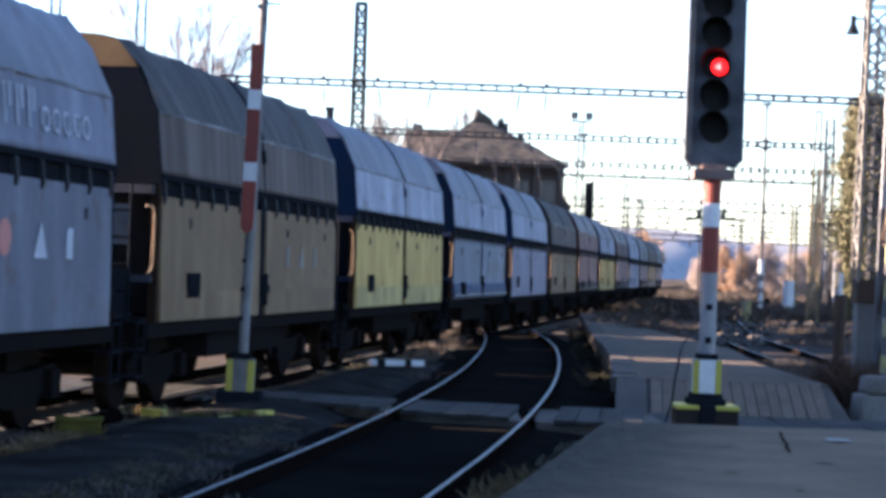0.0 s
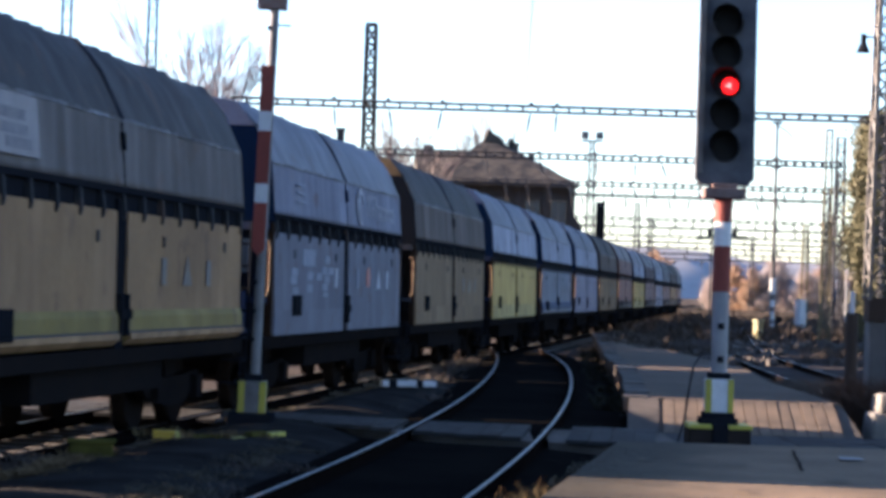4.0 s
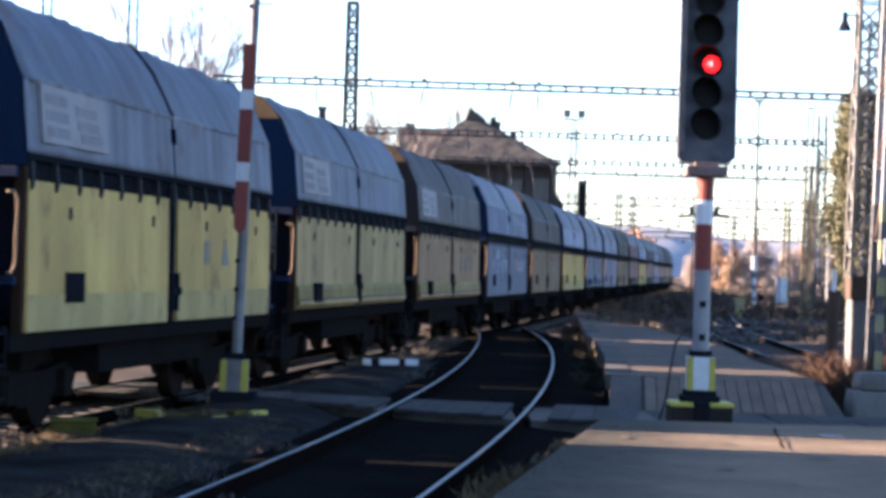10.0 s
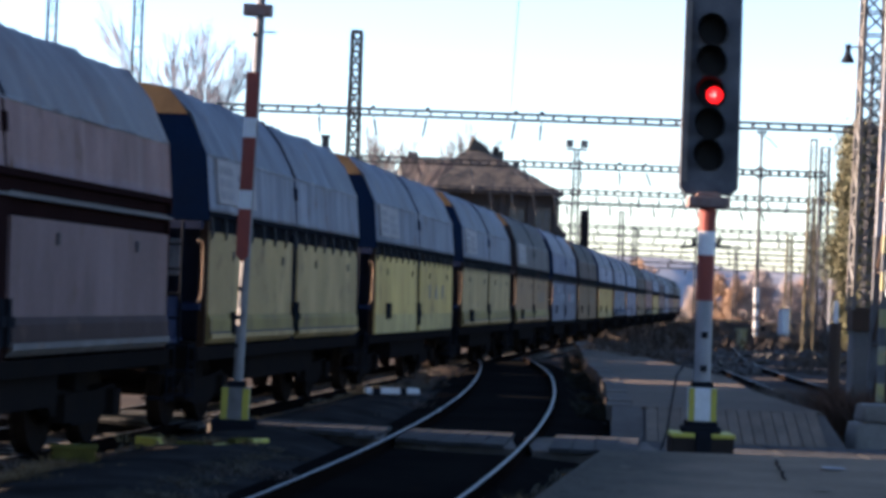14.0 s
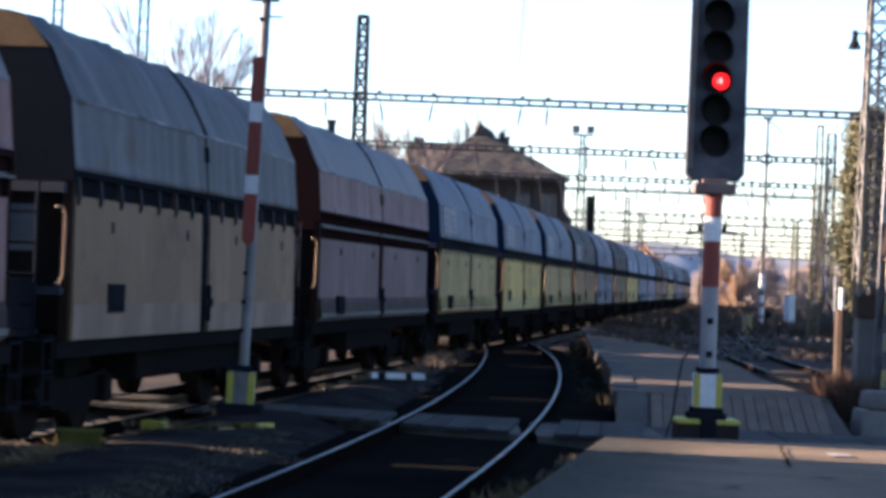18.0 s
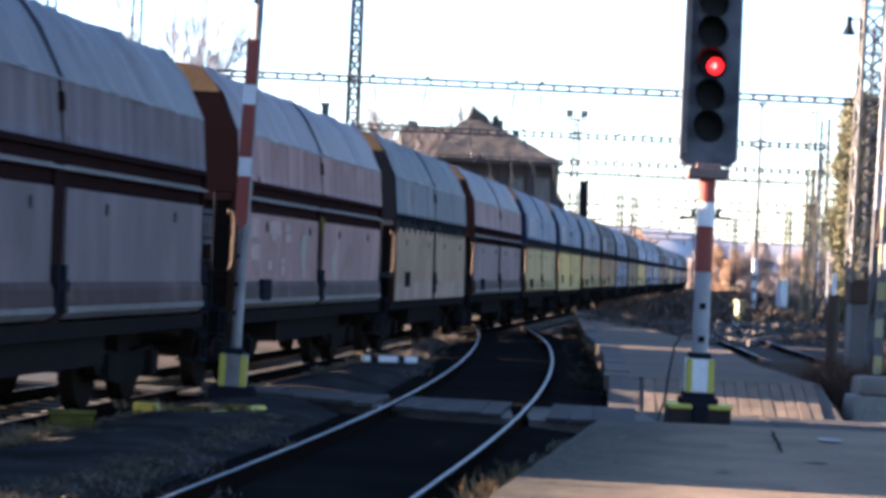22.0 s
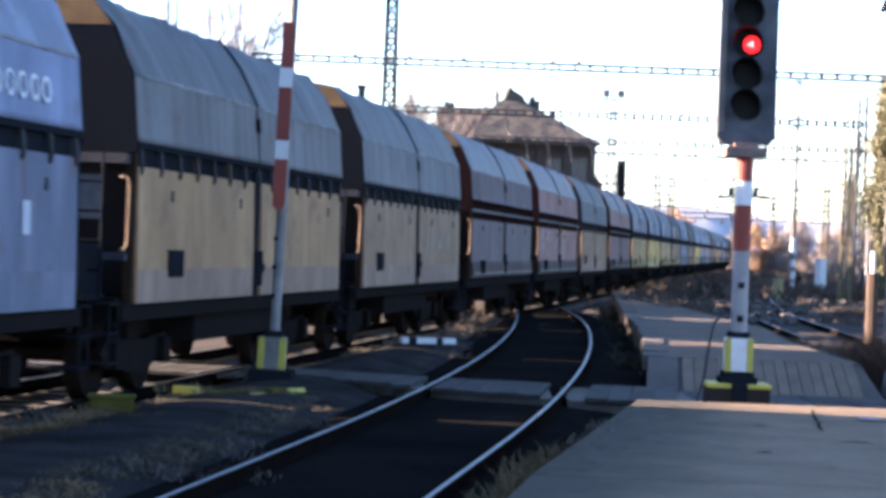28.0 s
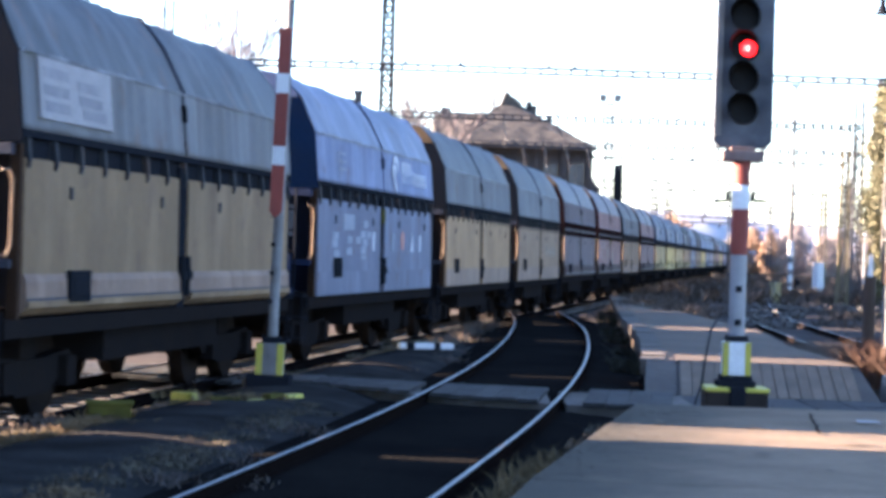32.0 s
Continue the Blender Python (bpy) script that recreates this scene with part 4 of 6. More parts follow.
    13: ("greygreen", "ochre", "dark", 1, 1, "grey-green and sooty ochre"), 14: ("grey", "brownlow", "dark", 1, 0, "grey and brown"), 15: ("grey", "tan", "dark", 0, 0, "grey and ochre"), 16: ("mauve", "mauve", "maroon", 1, 0, "faded red oxide"),
}


LOWPLATE = {"tan": "dusttan", "beige": "dusttan", "yellow": "dustyellow"}
BANDS = {"plum": "bandred", "mauve": "bandred", "redmauve": "bandred", "darkmauve": "bandred", "bluegrey": "bandblue", "brownlow": "bandbrown", "ochre": "dusttan"}


def build_wagon(i):
    up, low, end, belly, sign, words = WAGONS[i]
    long = i in LONG
    W = WL if long else WM
    w = thing("hopper_wagon", pose(0, 0, 0), f"{words} painted hopper wagon on the goods track", "wagon", "goods train")
    part_ = lambda key, m, parent=w, label="": link(W[key].name.split(".")[0], W[key], m, parent, label)
    at = lambda y: spread_y(y) if long else y
    part_("roof", R[up], w, "darkened curved roof")
    body_up = part_("upper", T[up])
    part_("rivets", T["crease"], body_up)
    part_("mid", end, body_up).matrix_basis = LEAN
    part_("seam", "endframe", body_up, "dark roof seam")
    far = part_("upper", T[up])
    far.matrix_basis = pose(0, 0, 0, 0, 0, 180)
    for k, lipk in (("door_c" if belly else "door_a", "lip_a"), ("door_d" if belly else "door_b", "lip_b")):
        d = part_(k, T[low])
        if belly:
            part_(lipk.replace("lip", "band"), T[BANDS.get(low, "band")], d, "darker chute band")
            if end != "maroon":
                part_(lipk.replace("lip", "edge"), "endframe", d, "dark strip along the chute")
            part_(lipk, T["lipgrey" if end == "maroon" else low], d, "paler chute lip")
        else:
            part_("plate_a" if k == "door_a" else "plate_b", T[LOWPLATE.get(low, low)], d)
        h = part_("latch", "dark", d)
        h.matrix_basis = pose(0, -0.1 if "a" in k or "c" in k else 0.12, 0)
        o = part_(k, T[low])
        o.matrix_basis = pose(0, 0, 0, 0, 0, 180)
        if "a" in k or "c" in k:
            hh = part_("hatch", "dark", d, "dark inspection hatch")
            hh.matrix_basis = pose(0.045 if belly else 0, at(-3.85), 0.04 if not belly else -0.1)
    for k in ("end_b", "end_f"):
        part_(k, end, w, "dark end bulkhead")
    for k in ("cap_b", "cap_f"):
        part_(k, "capblue" if end == "bluesteel" and i not in (3, 4, 5) else end if i < 0 else "tan", w, "roof end plate")
    endcol = "blueend" if end == "bluesteel" else "endframe"
    for k in ("slope_b", "slope_f"):
        part_(k, endcol)
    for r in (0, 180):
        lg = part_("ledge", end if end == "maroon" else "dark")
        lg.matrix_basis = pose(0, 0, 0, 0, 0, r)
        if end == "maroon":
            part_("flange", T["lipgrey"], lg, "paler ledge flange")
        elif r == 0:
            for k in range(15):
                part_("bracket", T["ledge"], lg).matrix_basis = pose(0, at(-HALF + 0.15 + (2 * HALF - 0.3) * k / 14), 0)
        for k in ("post_m", "post_b", "post_f"):
            part_(k, {"post_m": end if end == "maroon" else "dark", "post_b": "rustpost", "post_f": end}[k]).matrix_basis = pose(0, 0, 0, 0, 0, r)
    for y in (-4.0, -0.9, 1.6, 4.4):
        part_("hinge", T["ledge"]).matrix_basis = pose(0, y, 0)
    for s in (-1, 1):
        e = part_("ebar", end if end == "maroon" else endcol)
        e.matrix_basis = pose(0, at(s * (HALF + 0.06)), 0)
        # platform and side plates added to stop sun through the lower gap
        part_("platform", "blueend" if end == "bluesteel" else "dark", w, "dark end platform added to block sun in the gap").matrix_basis = pose(0, at(s * (HALF + 0.42)), 0)
        p = part_("panel", "endpanel", w, "plate on the end frame with skylight put into its colour")
        p.matrix_basis = pose(0, at(s * (HALF + 0.03)), 0)
    part_("frame", "under")
    part_("cyl", "under")
    for y in (-3.75, 3.75):
        b = part_("bogie", "under")
        b.matrix_basis = pose(0, at(y), 0)
        for a in (-0.9, 0.9):
            part_("wheelset", "wheel", b).matrix_basis = pose(0, a, 0.46)
    for s in (-1, 1):
        for x in (-0.875, 0.875):
            part_("buffer", "dark").matrix_basis = pose(x, at(s * (HALF + 0.25)), 1.0, 0, 0, 0 if s > 0 else 180)
    part_("ladder", "handrail", w, "bent handrail painted in its sunlit tan").matrix_basis = pose(0, at(-HALF - 0.22), 0)
    for key in ("steps", "foot_steps"):
        for y in (-HALF - 0.45, HALF + 0.45):
            part_(key, "dark").matrix_basis = pose(0, at(y), 0)
    if sign in (1, 2):
        s_ = part_("sign", "sign_grey", body_up, "faded sign plate")
        s_.matrix_basis = pose(0, -3.87, 0) @ LEAN
        for y, z in ((-0.62, 3.28), (-0.62, 3.12), (-0.6, 2.97), (0.35, 3.22), (0.4, 3.08), (0.5, 2.96)):
            part_("sbar", "signtext", s_).matrix_basis = pose(0, y, z)
    if sign == 3:
        white = "freshmark" if i == 12 else "whitemark"
        part_("swirl", white, body_up, "white swirl emblem").matrix_basis = pose(0.012, 1.17, 0.12) @ LEAN @ pose(0, 0, 3.0) @ Matrix.Diagonal((1, 0.85, 0.74, 1)) @ pose(0, 0, -3.0)
        for k, y in enumerate((1.98, 2.32, 2.66, 3.05, 3.38, 3.70, 4.02, 4.34)):
            part_("tall_stroke" if k in (0, 1, 2) else "stroke", white, body_up).matrix_basis = pose(0.018, y, 0) @ LEAN
        for key, m, y in (("mark", "bluemark", 0.96), ("dot", "redmark", 1.94), ("triangle", "whitemark", 2.96), ("mark", "whitemark", 3.85), ("mark", "whitemark", -0.9)):
            part_(key, m).matrix_basis = pose(0.006, y, 0.02)
        part_("block", "bluemark").matrix_basis = pose(0, -3.0, 2.17)
        for y, z in ((-4.0, 1.95), (-4.05, 1.83), (-3.9, 1.68), (-4.1, 1.56), (-2.9, 1.9), (-2.2, 1.9), (-2.9, 1.72), (-1.6, 2.16), (-1.8, 1.99), (-1.3, 1.99), (-1.6, 1.86), (-1.75, 1.74), (-1.7, 1.6), (-0.7, 1.42), (-0.7, 1.52), (-4.9, 1.4), (-4.9, 1.3), (4.6, 1.25)):
            part_("small_block", "bluemark").matrix_basis = pose(0, y, z)
    elif sign != 2 and i % 2 == 0 and not long:
        for k, key in enumerate(("mark", "triangle", "mark")):
            part_(key, "faintmark").matrix_basis = pose(0.002, 1.6 + 1.0 * k, 0)
    if i == 8:
        for key, m, y, z, sy, sz in (("block", "worn", -3.5, 2.2, 0.8, 0.8), ("block", "worn", -2.65, 2.22, 0.42, 0.5), ("block", "worn", -2.57, 2.07, 0.45, 0.45), ("block", "worn", -3.55, 2.06, 0.4, 0.3), ("small_block", "worn", -2.87, 1.74, 0.6, 0.8), ("small_block", "worn", -2.86, 1.6, 0.6, 1.3), ("small_block", "worn", -3.75, 1.67, 0.6, 1.2), ("block", "worn", -4.8, 2.18, 0.6, 1.1), ("block", "worn", -4.75, 1.85, 0.6, 0.9), ("smear", "greensmear", -1.36, 1.9, 1.0, 1.0), ("smear", "greensmear", 1.2, 1.75, 0.9, 0.7)):
            part_(key, m).matrix_basis = pose(-0.003, y, z) @ Matrix.Diagonal((1, sy, sz, 1))
    # yellow-green patch at the door gap, added as a plate
    if i in (8, 12):
        part_("post_plate", "moss", w, "yellow-green plate added at the middle post")
    if sign == 3:
        for k in range(3):
            part_("line", "bluemark", body_up).matrix_basis = LEAN @ pose(0.012, -3.6, 2.95 + 0.12 * k)
    return w


# way of the train along its line, every two seconds
TRAIN_S = (-35.18, -26.29, -17.27, -8.1, 1.24, 10.75, 20.43, 30.3, 40.35, 50.58, 60.97, 71.5, 82.16, 92.93, 103.78, 114.68, 125.58)


for me in (WM["upper"], WM["roof"], WL["upper"], WL["roof"]):
    for f in me.polygons:
        f.use_smooth = abs(f.normal.x) > 0.02 and f.area < 0.2
wagons = {i: build_wagon(i) for i in WAGONS}

# the red wagons are of a longer type: how far each wagon stands behind an even spacing
SETBACK, back = {}, 0.0
for i in range(1, 17):
    back -= EXTRA / 2 * ((i in LONG) + (i - 1 in LONG))
    SETBACK[i] = back


def motions():
    for i, w in wagons.items():
        rows = []
        for k in range(17):
            t = 2.0 * k
            p = on_line(TRAIN_S[k] + HALF - PITCH * i + SETBACK.get(i, 0.0))
            rows.append((t, pose(p.x, p.y, 0, 0, 0, -math.degrees(HEAD))))
        walk(w, rows)


# ---- the light signal on the platform ----
def build_signal():
    s = thing("light_signal", pose(2.64, 22.3, 0.304) @ Matrix.Scale(1.047, 4), "black five-lamp light signal showing red on a striped pole", "signal")
    part("base", boxes((-0.295, 0.295, -0.26, 0.26, -0.3, 0.165), bevel=0.015), "basestone", s, "concrete base darkened to its shaded tone")
    part("foot", boxes((-0.18, 0.18, -0.17, 0.17, 0.17, 0.25), (-0.15, 0.15, -0.14, 0.14, 0.25, 0.30), bevel=0.012), "dark", s, "black stepped foot")
    part("base_clamp", boxes((-0.075, 0.075, -0.29, -0.1, -0.04, 0.20), bevel=0.02), "dark", s, "black clamp on the base")
    for x0, x1 in ((-0.305, -0.08), (0.08, 0.305)):
        part("base_stripe", boxes((x0, x1, -0.272, 0.262, 0.150, 0.188), bevel=0.006), "yellow", s, "yellow painted top edge")
    boxp = part("pedestal", boxes((-0.125, 0.125, -0.12, 0.12, 0.30, 0.62), bevel=0.01), "whitepaint", s, "white pedestal with yellow corners")
    for x in (-0.132, 0.078):
        part("corner_stripe", boxes((x, x + 0.054, -0.127, -0.06, 0.302, 0.618)), "yellow", boxp)
    part("pedestal_cap", boxes((-0.10, 0.10, -0.10, 0.10, 0.62, 0.68), bevel=0.01), "dark", s)
    for z0, z1, m in ((0.68, 1.46, "greypaint"), (1.46, 1.90, "redpaint"), (1.90, 2.13, "whitepaint"), (2.13, 2.40, "redpaint")):
        bm = bmesh.new()
        rod(bm, (0.0, 0, z0), (0.0, 0, z1), 0.085 if m != "greypaint" else 0.08, 16)
        part("pole_band", bm, m, s, smooth=False)
    for z in (0.78, 1.10):
        part("clamp", boxes((-0.03, 0.03, -0.1, -0.07, z, z + 0.06), bevel=0.004), "dark", s)
    for pts in ([(-0.09, 0, 1.98), (-0.13, 0, 2.06), (-0.13, 0, 1.98), (-0.25, -0.05, 1.965)], [(0.09, 0, 1.98), (0.12, 0, 2.06), (0.12, 0, 1.99), (0.24, 0.05, 1.99)]):
        part("step_iron", path_tube(bmesh.new(), pts, 0.016), "dark", s)
    part("head_bracket", boxes((-0.2, 0.2, -0.13, 0.13, 2.36, 2.46), (-0.12, 0.12, -0.1, 0.1, 2.46, 2.50), bevel=0.01), "redbox", s, "brick-red head bracket")
    bm = bmesh.new()
    w = 0.286
    prism(bm, ((-w, 2.55), (-w + 0.06, 2.49), (w - 0.06, 2.49), (w, 2.55), (w - 0.015, 4.55), (w - 0.1, 4.62), (-w + 0.1, 4.62), (-w + 0.015, 4.55)), -0.02, 0.10)
    bmesh.ops.bevel(bm, geom=bm.edges[:], offset=0.008, segments=1, affect="EDGES")
    case = part("casing", bm, "sigcase", s, "black sheet-metal signal face")
    part("casing_side", boxes((-w + 0.0, -w + 0.07, -0.045, -0.022, 2.60, 4.53), bevel=0.005), "sigside", case, "brown edge strip")
    for k in range(5):
        z = 2.86 + 0.302 * k
        lit = k == 2
        bm = bmesh.new()
        seg, r = 28, 0.142
        rings = []
        for rr, near in ((r, False), (r, True), (r - 0.009, True), (r - 0.009, False)):
            ring = []
            for q in range(seg):
                t = 2 * math.pi * q / seg
                ln = 0.05 + 0.19 * min(1.0, max(0.0, math.sin(t) + 0.75)) if near else 0.0
                ring.append(bm.verts.new((rr * math.cos(t) - 0.2 * ln, -0.02 - ln, z + rr * math.sin(t) + 0.04 * ln)))
            rings.append(ring)
        for ra, rb in zip(rings, rings[1:]):
            for q in range(seg):
                bm.faces.new((ra[q], ra[(q + 1) % seg], rb[(q + 1) % seg], rb[q]))
        bmesh.ops.recalc_face_normals(bm, faces=bm.faces[:])
        hood = part("lamp_hood", bm, "hood", case)
        bm = bmesh.new()
        rod(bm, (0, -0.015, z), (0, -0.03, z), 0.132, 24)
        part("lens", bm, "lensdark", case)
        if lit:
            bm = bmesh.new()
            for q in range(6):
                a0, a1 = math.pi / 2 * q / 6, math.pi / 2 * (q + 1) / 6
                rod(bm, (0.024, -0.03 - 0.03 * math.sin(a0), z - 0.016), (0.024, -0.03 - 0.03 * math.sin(a1), z - 0.016), 0.08 * math.cos(a0), 20, max(0.002, 0.08 * math.cos(a1)))
            part("lit_lens", bm, "redlamp", case, "glowing red lens")
            # highlight on the lit lens, added as small glowing pieces
            part("lens_glint", boxes((0.012, 0.028, -0.064, -0.056, z - 0.04, z + 0.01), (-0.016, -0.006, -0.064, -0.056, z - 0.03, z - 0.005), bevel=0.003), "redglint", case, "highlight on the lens added as glowing slips")
    bm = bmesh.new()
    path_tube(bm, [(-0.08, -0.02, 0.86), (-0.17, -0.03, 0.86), (-0.25, -0.05, 0.74), (-0.29, -0.06, 0.5), (-0.33, -0.08, 0.2), (-0.39, -0.1, 0.01)], 0.012)
    part("cable", bm, "cable", s)
    return s


build_signal()


# ---- the pole with the red and white board between the tracks ----
def build_board_pole():
    s = thing("marker_pole", pose(-2.37, 25.6, 0.244, 0, 1.3, 0) @ Matrix.Scale(0.948, 4), "grey pole with a red and white striped board between tracks", "pole")
    part("base", boxes((-0.27, 0.27, -0.25, 0.25, -0.25, 0.03), bevel=0.02), "dark", s)
    p = part("pedestal", boxes((-0.16, 0.16, -0.13, 0.13, 0.03, 0.42), bevel=0.012), "polegrey", s, "grey pedestal with yellow corners")
    for x in (-0.168, 0.088):
        part("corner_stripe", boxes((x, x + 0.08, -0.138, -0.06, 0.033, 0.415)), "yellow", p)
    part("pedestal_cap", boxes((-0.11, 0.11, -0.1, 0.1, 0.42, 0.50), bevel=0.01), "dark", s)
    bm = bmesh.new()
    rod(bm, (0.01, 0, 0.5), (0.01, 0, 5.25), 0.062, 14, 0.056)
    part("pole", bm, "polegrey", s)
    for z in (0.9, 1.25, 1.6, 4.72):
        bm = bmesh.new()
        box(bm, -0.06, -0.01, -0.075, -0.03, z, z + 0.05, bevel=0.005)
        part("clamp", bm, "dark", s)
    z0 = 0.16
    for a, b, m in ((2.19, 2.76, "redpaint"), (2.76, 2.99, "whitepaint"), (2.99, 3.64, "redpaint"), (3.64, 3.88, "whitepaint"), (3.88, 4.44, "redpaint")):
        if a == 2.19:
            bm = prism(bmesh.new(), ((-0.03, a - z0 - 0.08), (0.05, a - z0), (0.05, b - z0), (-0.105, b - z0), (-0.105, a - z0)), -0.085, -0.066)
        else:
            bm = boxes((-0.105, 0.05, -0.085, -0.066, a - z0, b - z0))
        part("board_band", bm, m, s)
    part("board_hook", boxes((0.05, 0.22, -0.012, 0.012, 4.78, 4.80)), "dark", s)
    part("top_box", boxes((-0.2, 0.16, -0.1, 0.1, 4.98, 5.12), bevel=0.01), "redbox", s, "reddish bracket box")
    return s


build_board_pole()


# ---- lattice masts ----
def lattice(bm, w0, w1, h, panels, r=0.03, leg=0.045, z0=0.0, d0=None, d1=None):
    d0, d1 = d0 or w0, d1 or w1
    def corner(k, f):
        w, d = w0 + (w1 - w0) * f, d0 + (d1 - d0) * f
        sx, sy = ((-1, -1), (1, -1), (1, 1), (-1, 1))[k]
        return Vector((sx * w / 2, sy * d / 2, z0 + h * f))
    for k in range(4):
        rod(bm, corner(k, 0), corner(k, 1), leg, 4)
    for i in range(panels):
        f0, f1 = i / panels, (i + 1) / panels
        for k in range(4):
            a, b = (k, (k + 1) % 4) if (i + k) % 2 else ((k + 1) % 4, k)
            rod(bm, corner(a, f0), corner(b, f1), r, 4)
            rod(bm, corner(k, f1), corner((k + 1) % 4, f1), r * 0.8, 4)
    return bm


def build_mast(x, y, z, h, w0, w1, label, material="lattice", panels=12, r=0.02, leg=0.035, lamps=False, block=False, name="lattice_mast"):
    s = thing(name, pose(x, y, z), label, "mast", "catenary masts")
    base = 0.0
    if block:
        part("footing", boxes((-0.2, 0.2, -0.2, 0.2, -0.5, 1.2), bevel=0.03), "concrete", s, "grey concrete footing")
        part("rusty_cabinet", boxes((-0.22, 0.22, -0.22, 0.22, 1.2, 1.54), bevel=0.015), "darklattice", s, "rusty brown foot casing")
        base = 1.5
    else:
        part("footing", boxes((-w0 * 0.7, w0 * 0.7, -w0 * 0.7, w0 * 0.7, -0.4, 0.15)), "concrete", s)
    part("lattice_frame", lattice(bmesh.new(), w0, w1, h - base, panels, r, leg, base), material, s)
    part("mast_cap", boxes((-w1 * 0.6, w1 * 0.6, -w1 * 0.6, w1 * 0.6, h, h + 0.08)), material, s)
    if lamps:
        for sx in (-1, 1):
            bm = bmesh.new()
            rod(bm, (sx * 0.2, 0, 5.2), (sx * 0.36, 0, 5.2), 0.015, 5)
            part("lamp_arm", bm, material, s)
            bm = bmesh.new()
            rod(bm, (sx * 0.36, 0, 4.98), (sx * 0.36, 0, 5.12), 0.1, 12, 0.04)
            rod(bm, (sx * 0.36, 0, 5.12), (sx * 0.36, 0, 5.24), 0.04, 8)
            part("lamp_shade", bm, "dark", s)
    return s


build_mast(5.93, 31.0, 0.3, 8.6, 0.42, 0.24, "galvanised lattice mast on a concrete footing with two bell lamps", "galv", 22, 0.017, 0.036, lamps=True, block=True)


# ---- catenary gantries ----
def build_gantry(y, xl, xr, z, post_h, label, left=True, right=True, ticks=28, hang=(), material="lattice", depth=0.24):
    s = thing("catenary_gantry", pose(0, y, 0), label, "gantry", "catenary gantries")
    bm = bmesh.new()
    dz, dy, r = depth, 0.2, 0.033 if y < 90 else 0.022 + 0.0001 * y
    tick = 0.034 if y < 90 else 0.022 + 0.00028 * y
    for oz in (0, dz):
        for oy in (-dy, dy):
            rod(bm, (xl, oy, z + oz), (xr, oy, z + oz), r, 4)
    for i in range(ticks + 1):
        x = xl + (xr - xl) * i / ticks
        for oy in (-dy, dy):
            rod(bm, (x, oy, z), (x, oy, z + dz), tick, 4)
        rod(bm, (x, -dy, z), (x, dy, z), r * 0.8, 4)
    part("beam", bm, material, s)
    for ok, x in ((left, xl), (right, xr)):
        if ok:
            part("mast", lattice(bmesh.new(), 0.55, 0.36, post_h + 0.25, 14, 0.022, 0.04, -0.25), material, s).matrix_basis = pose(x, 0, 0)
    for x in hang:
        bm = bmesh.new()
        lean, thick = random.uniform(-0.3, 0.3), max(1.0, y / 95)
        path_tube(bm, [(x, 0, z + 0.02), (x + lean * 0.3, 0, z - 0.15)], 0.02, 5)
        rod(bm, (x + lean * 0.3, 0, z - 0.15), (x + lean, 0, z - 0.7), 0.05 * thick, 7, 0.035 * thick)
        rod(bm, (x + lean, 0, z - 0.7), (x + lean * 1.4, 0, z - 1.3), 0.008, 4)
        part("insulator", bm, "insul", s)
        part("beam_fitting", boxes((x - 0.07, x + 0.07, -0.1, 0.1, z + dz - 0.02, z + dz + 0.12)), "insul", s)
    return s


G = "weathered steel lattice gantry carrying the overhead line across the tracks"
build_gantry(77.0, -8.2, 14.9, 8.04, 10.8, G, left=False, ticks=43, hang=(-4.6, -2.7, -0.8, 2.3, 3.2), depth=0.2)
build_mast(-3.38, 77.4, -0.25, 11.2, 0.5, 0.32, "weathered lattice mast standing at the first gantry", "darklattice", 17, 0.042, 0.085)
build_gantry(103.0, -4.5, 17.6, 7.98, 9.4, G, left=False, ticks=52, hang=(-1.5, 1, 3.5, 6.2, 8.0, 9.2, 12))
build_gantry(128.5, -3.5, 22.0, 8.02, 9.3, G, ticks=50, hang=[2.4 + 1.25 * k for k in range(15)], left=False)
build_gantry(142.5, -3.2, 23.5, 8.05, 9.0, G, ticks=38, hang=[3.5 + 1.4 * k for k in range(13)], left=False, depth=0.12)
build_gantry(186.0, -2.6, 31.0, 8.02, 9.0, G, ticks=44, hang=[6 + 1.7 * k for k in range(14)], left=False)
build_gantry(206.0, -2.0, 34.0, 8.0, 9.0, G, ticks=40, hang=[8 + 2.9 * k for k in range(9)], left=False, depth=0.14)
build_gantry(238.0, -1.0, 41.0, 8.0, 9.0, G, ticks=46, hang=[10 + 3.4 * k for k in range(9)], left=False)
build_gantry(262.0, 1.0, 45.0, 8.0, 9.0, G, ticks=40, hang=[11 + 3.4 * k for k in range(9)], left=False, depth=0.14)
build_gantry(294.0, 5.0, 53.0, 8.0, 9.0, G, ticks=44, hang=[14 + 4 * k for k in range(10)], left=False)
build_gantry(335.0, 8.0, 62.0, 8.0, 9.0, G, ticks=40, hang=[18 + 4 * k for k in range(10)], left=False)
build_gantry(385.0, 10.0, 72.0, 8.0, 9.0, G, ticks=40, hang=[24 + 4.5 * k for k in range(10)], left=False)


# ---- the old house behind the train ----
def weather(bm, cuts, seed):
    """Sagging, uneven old roof planes."""
    bmesh.ops.subdivide_edges(bm, edges=bm.edges[:], cuts=cuts, use_grid_fill=True)
    for v in bm.verts:
        v.co += noise.noise_vector(v.co * 2.3 + Vector((seed, 0, 0))) * 0.05


def build_house():
    s = thing("house", pose(1.9, 134.0, -0.2, 0, 0, 4), "old dark-walled house with a steep brown hipped roof", "house")
    part("wall", boxes((-4.7, 4.4, -4, 5, 0, 8.4)), "housewall", s, "dark brick walls")
    for x in (-3.2, -1.0, 1.1, 2.75, 4.3):
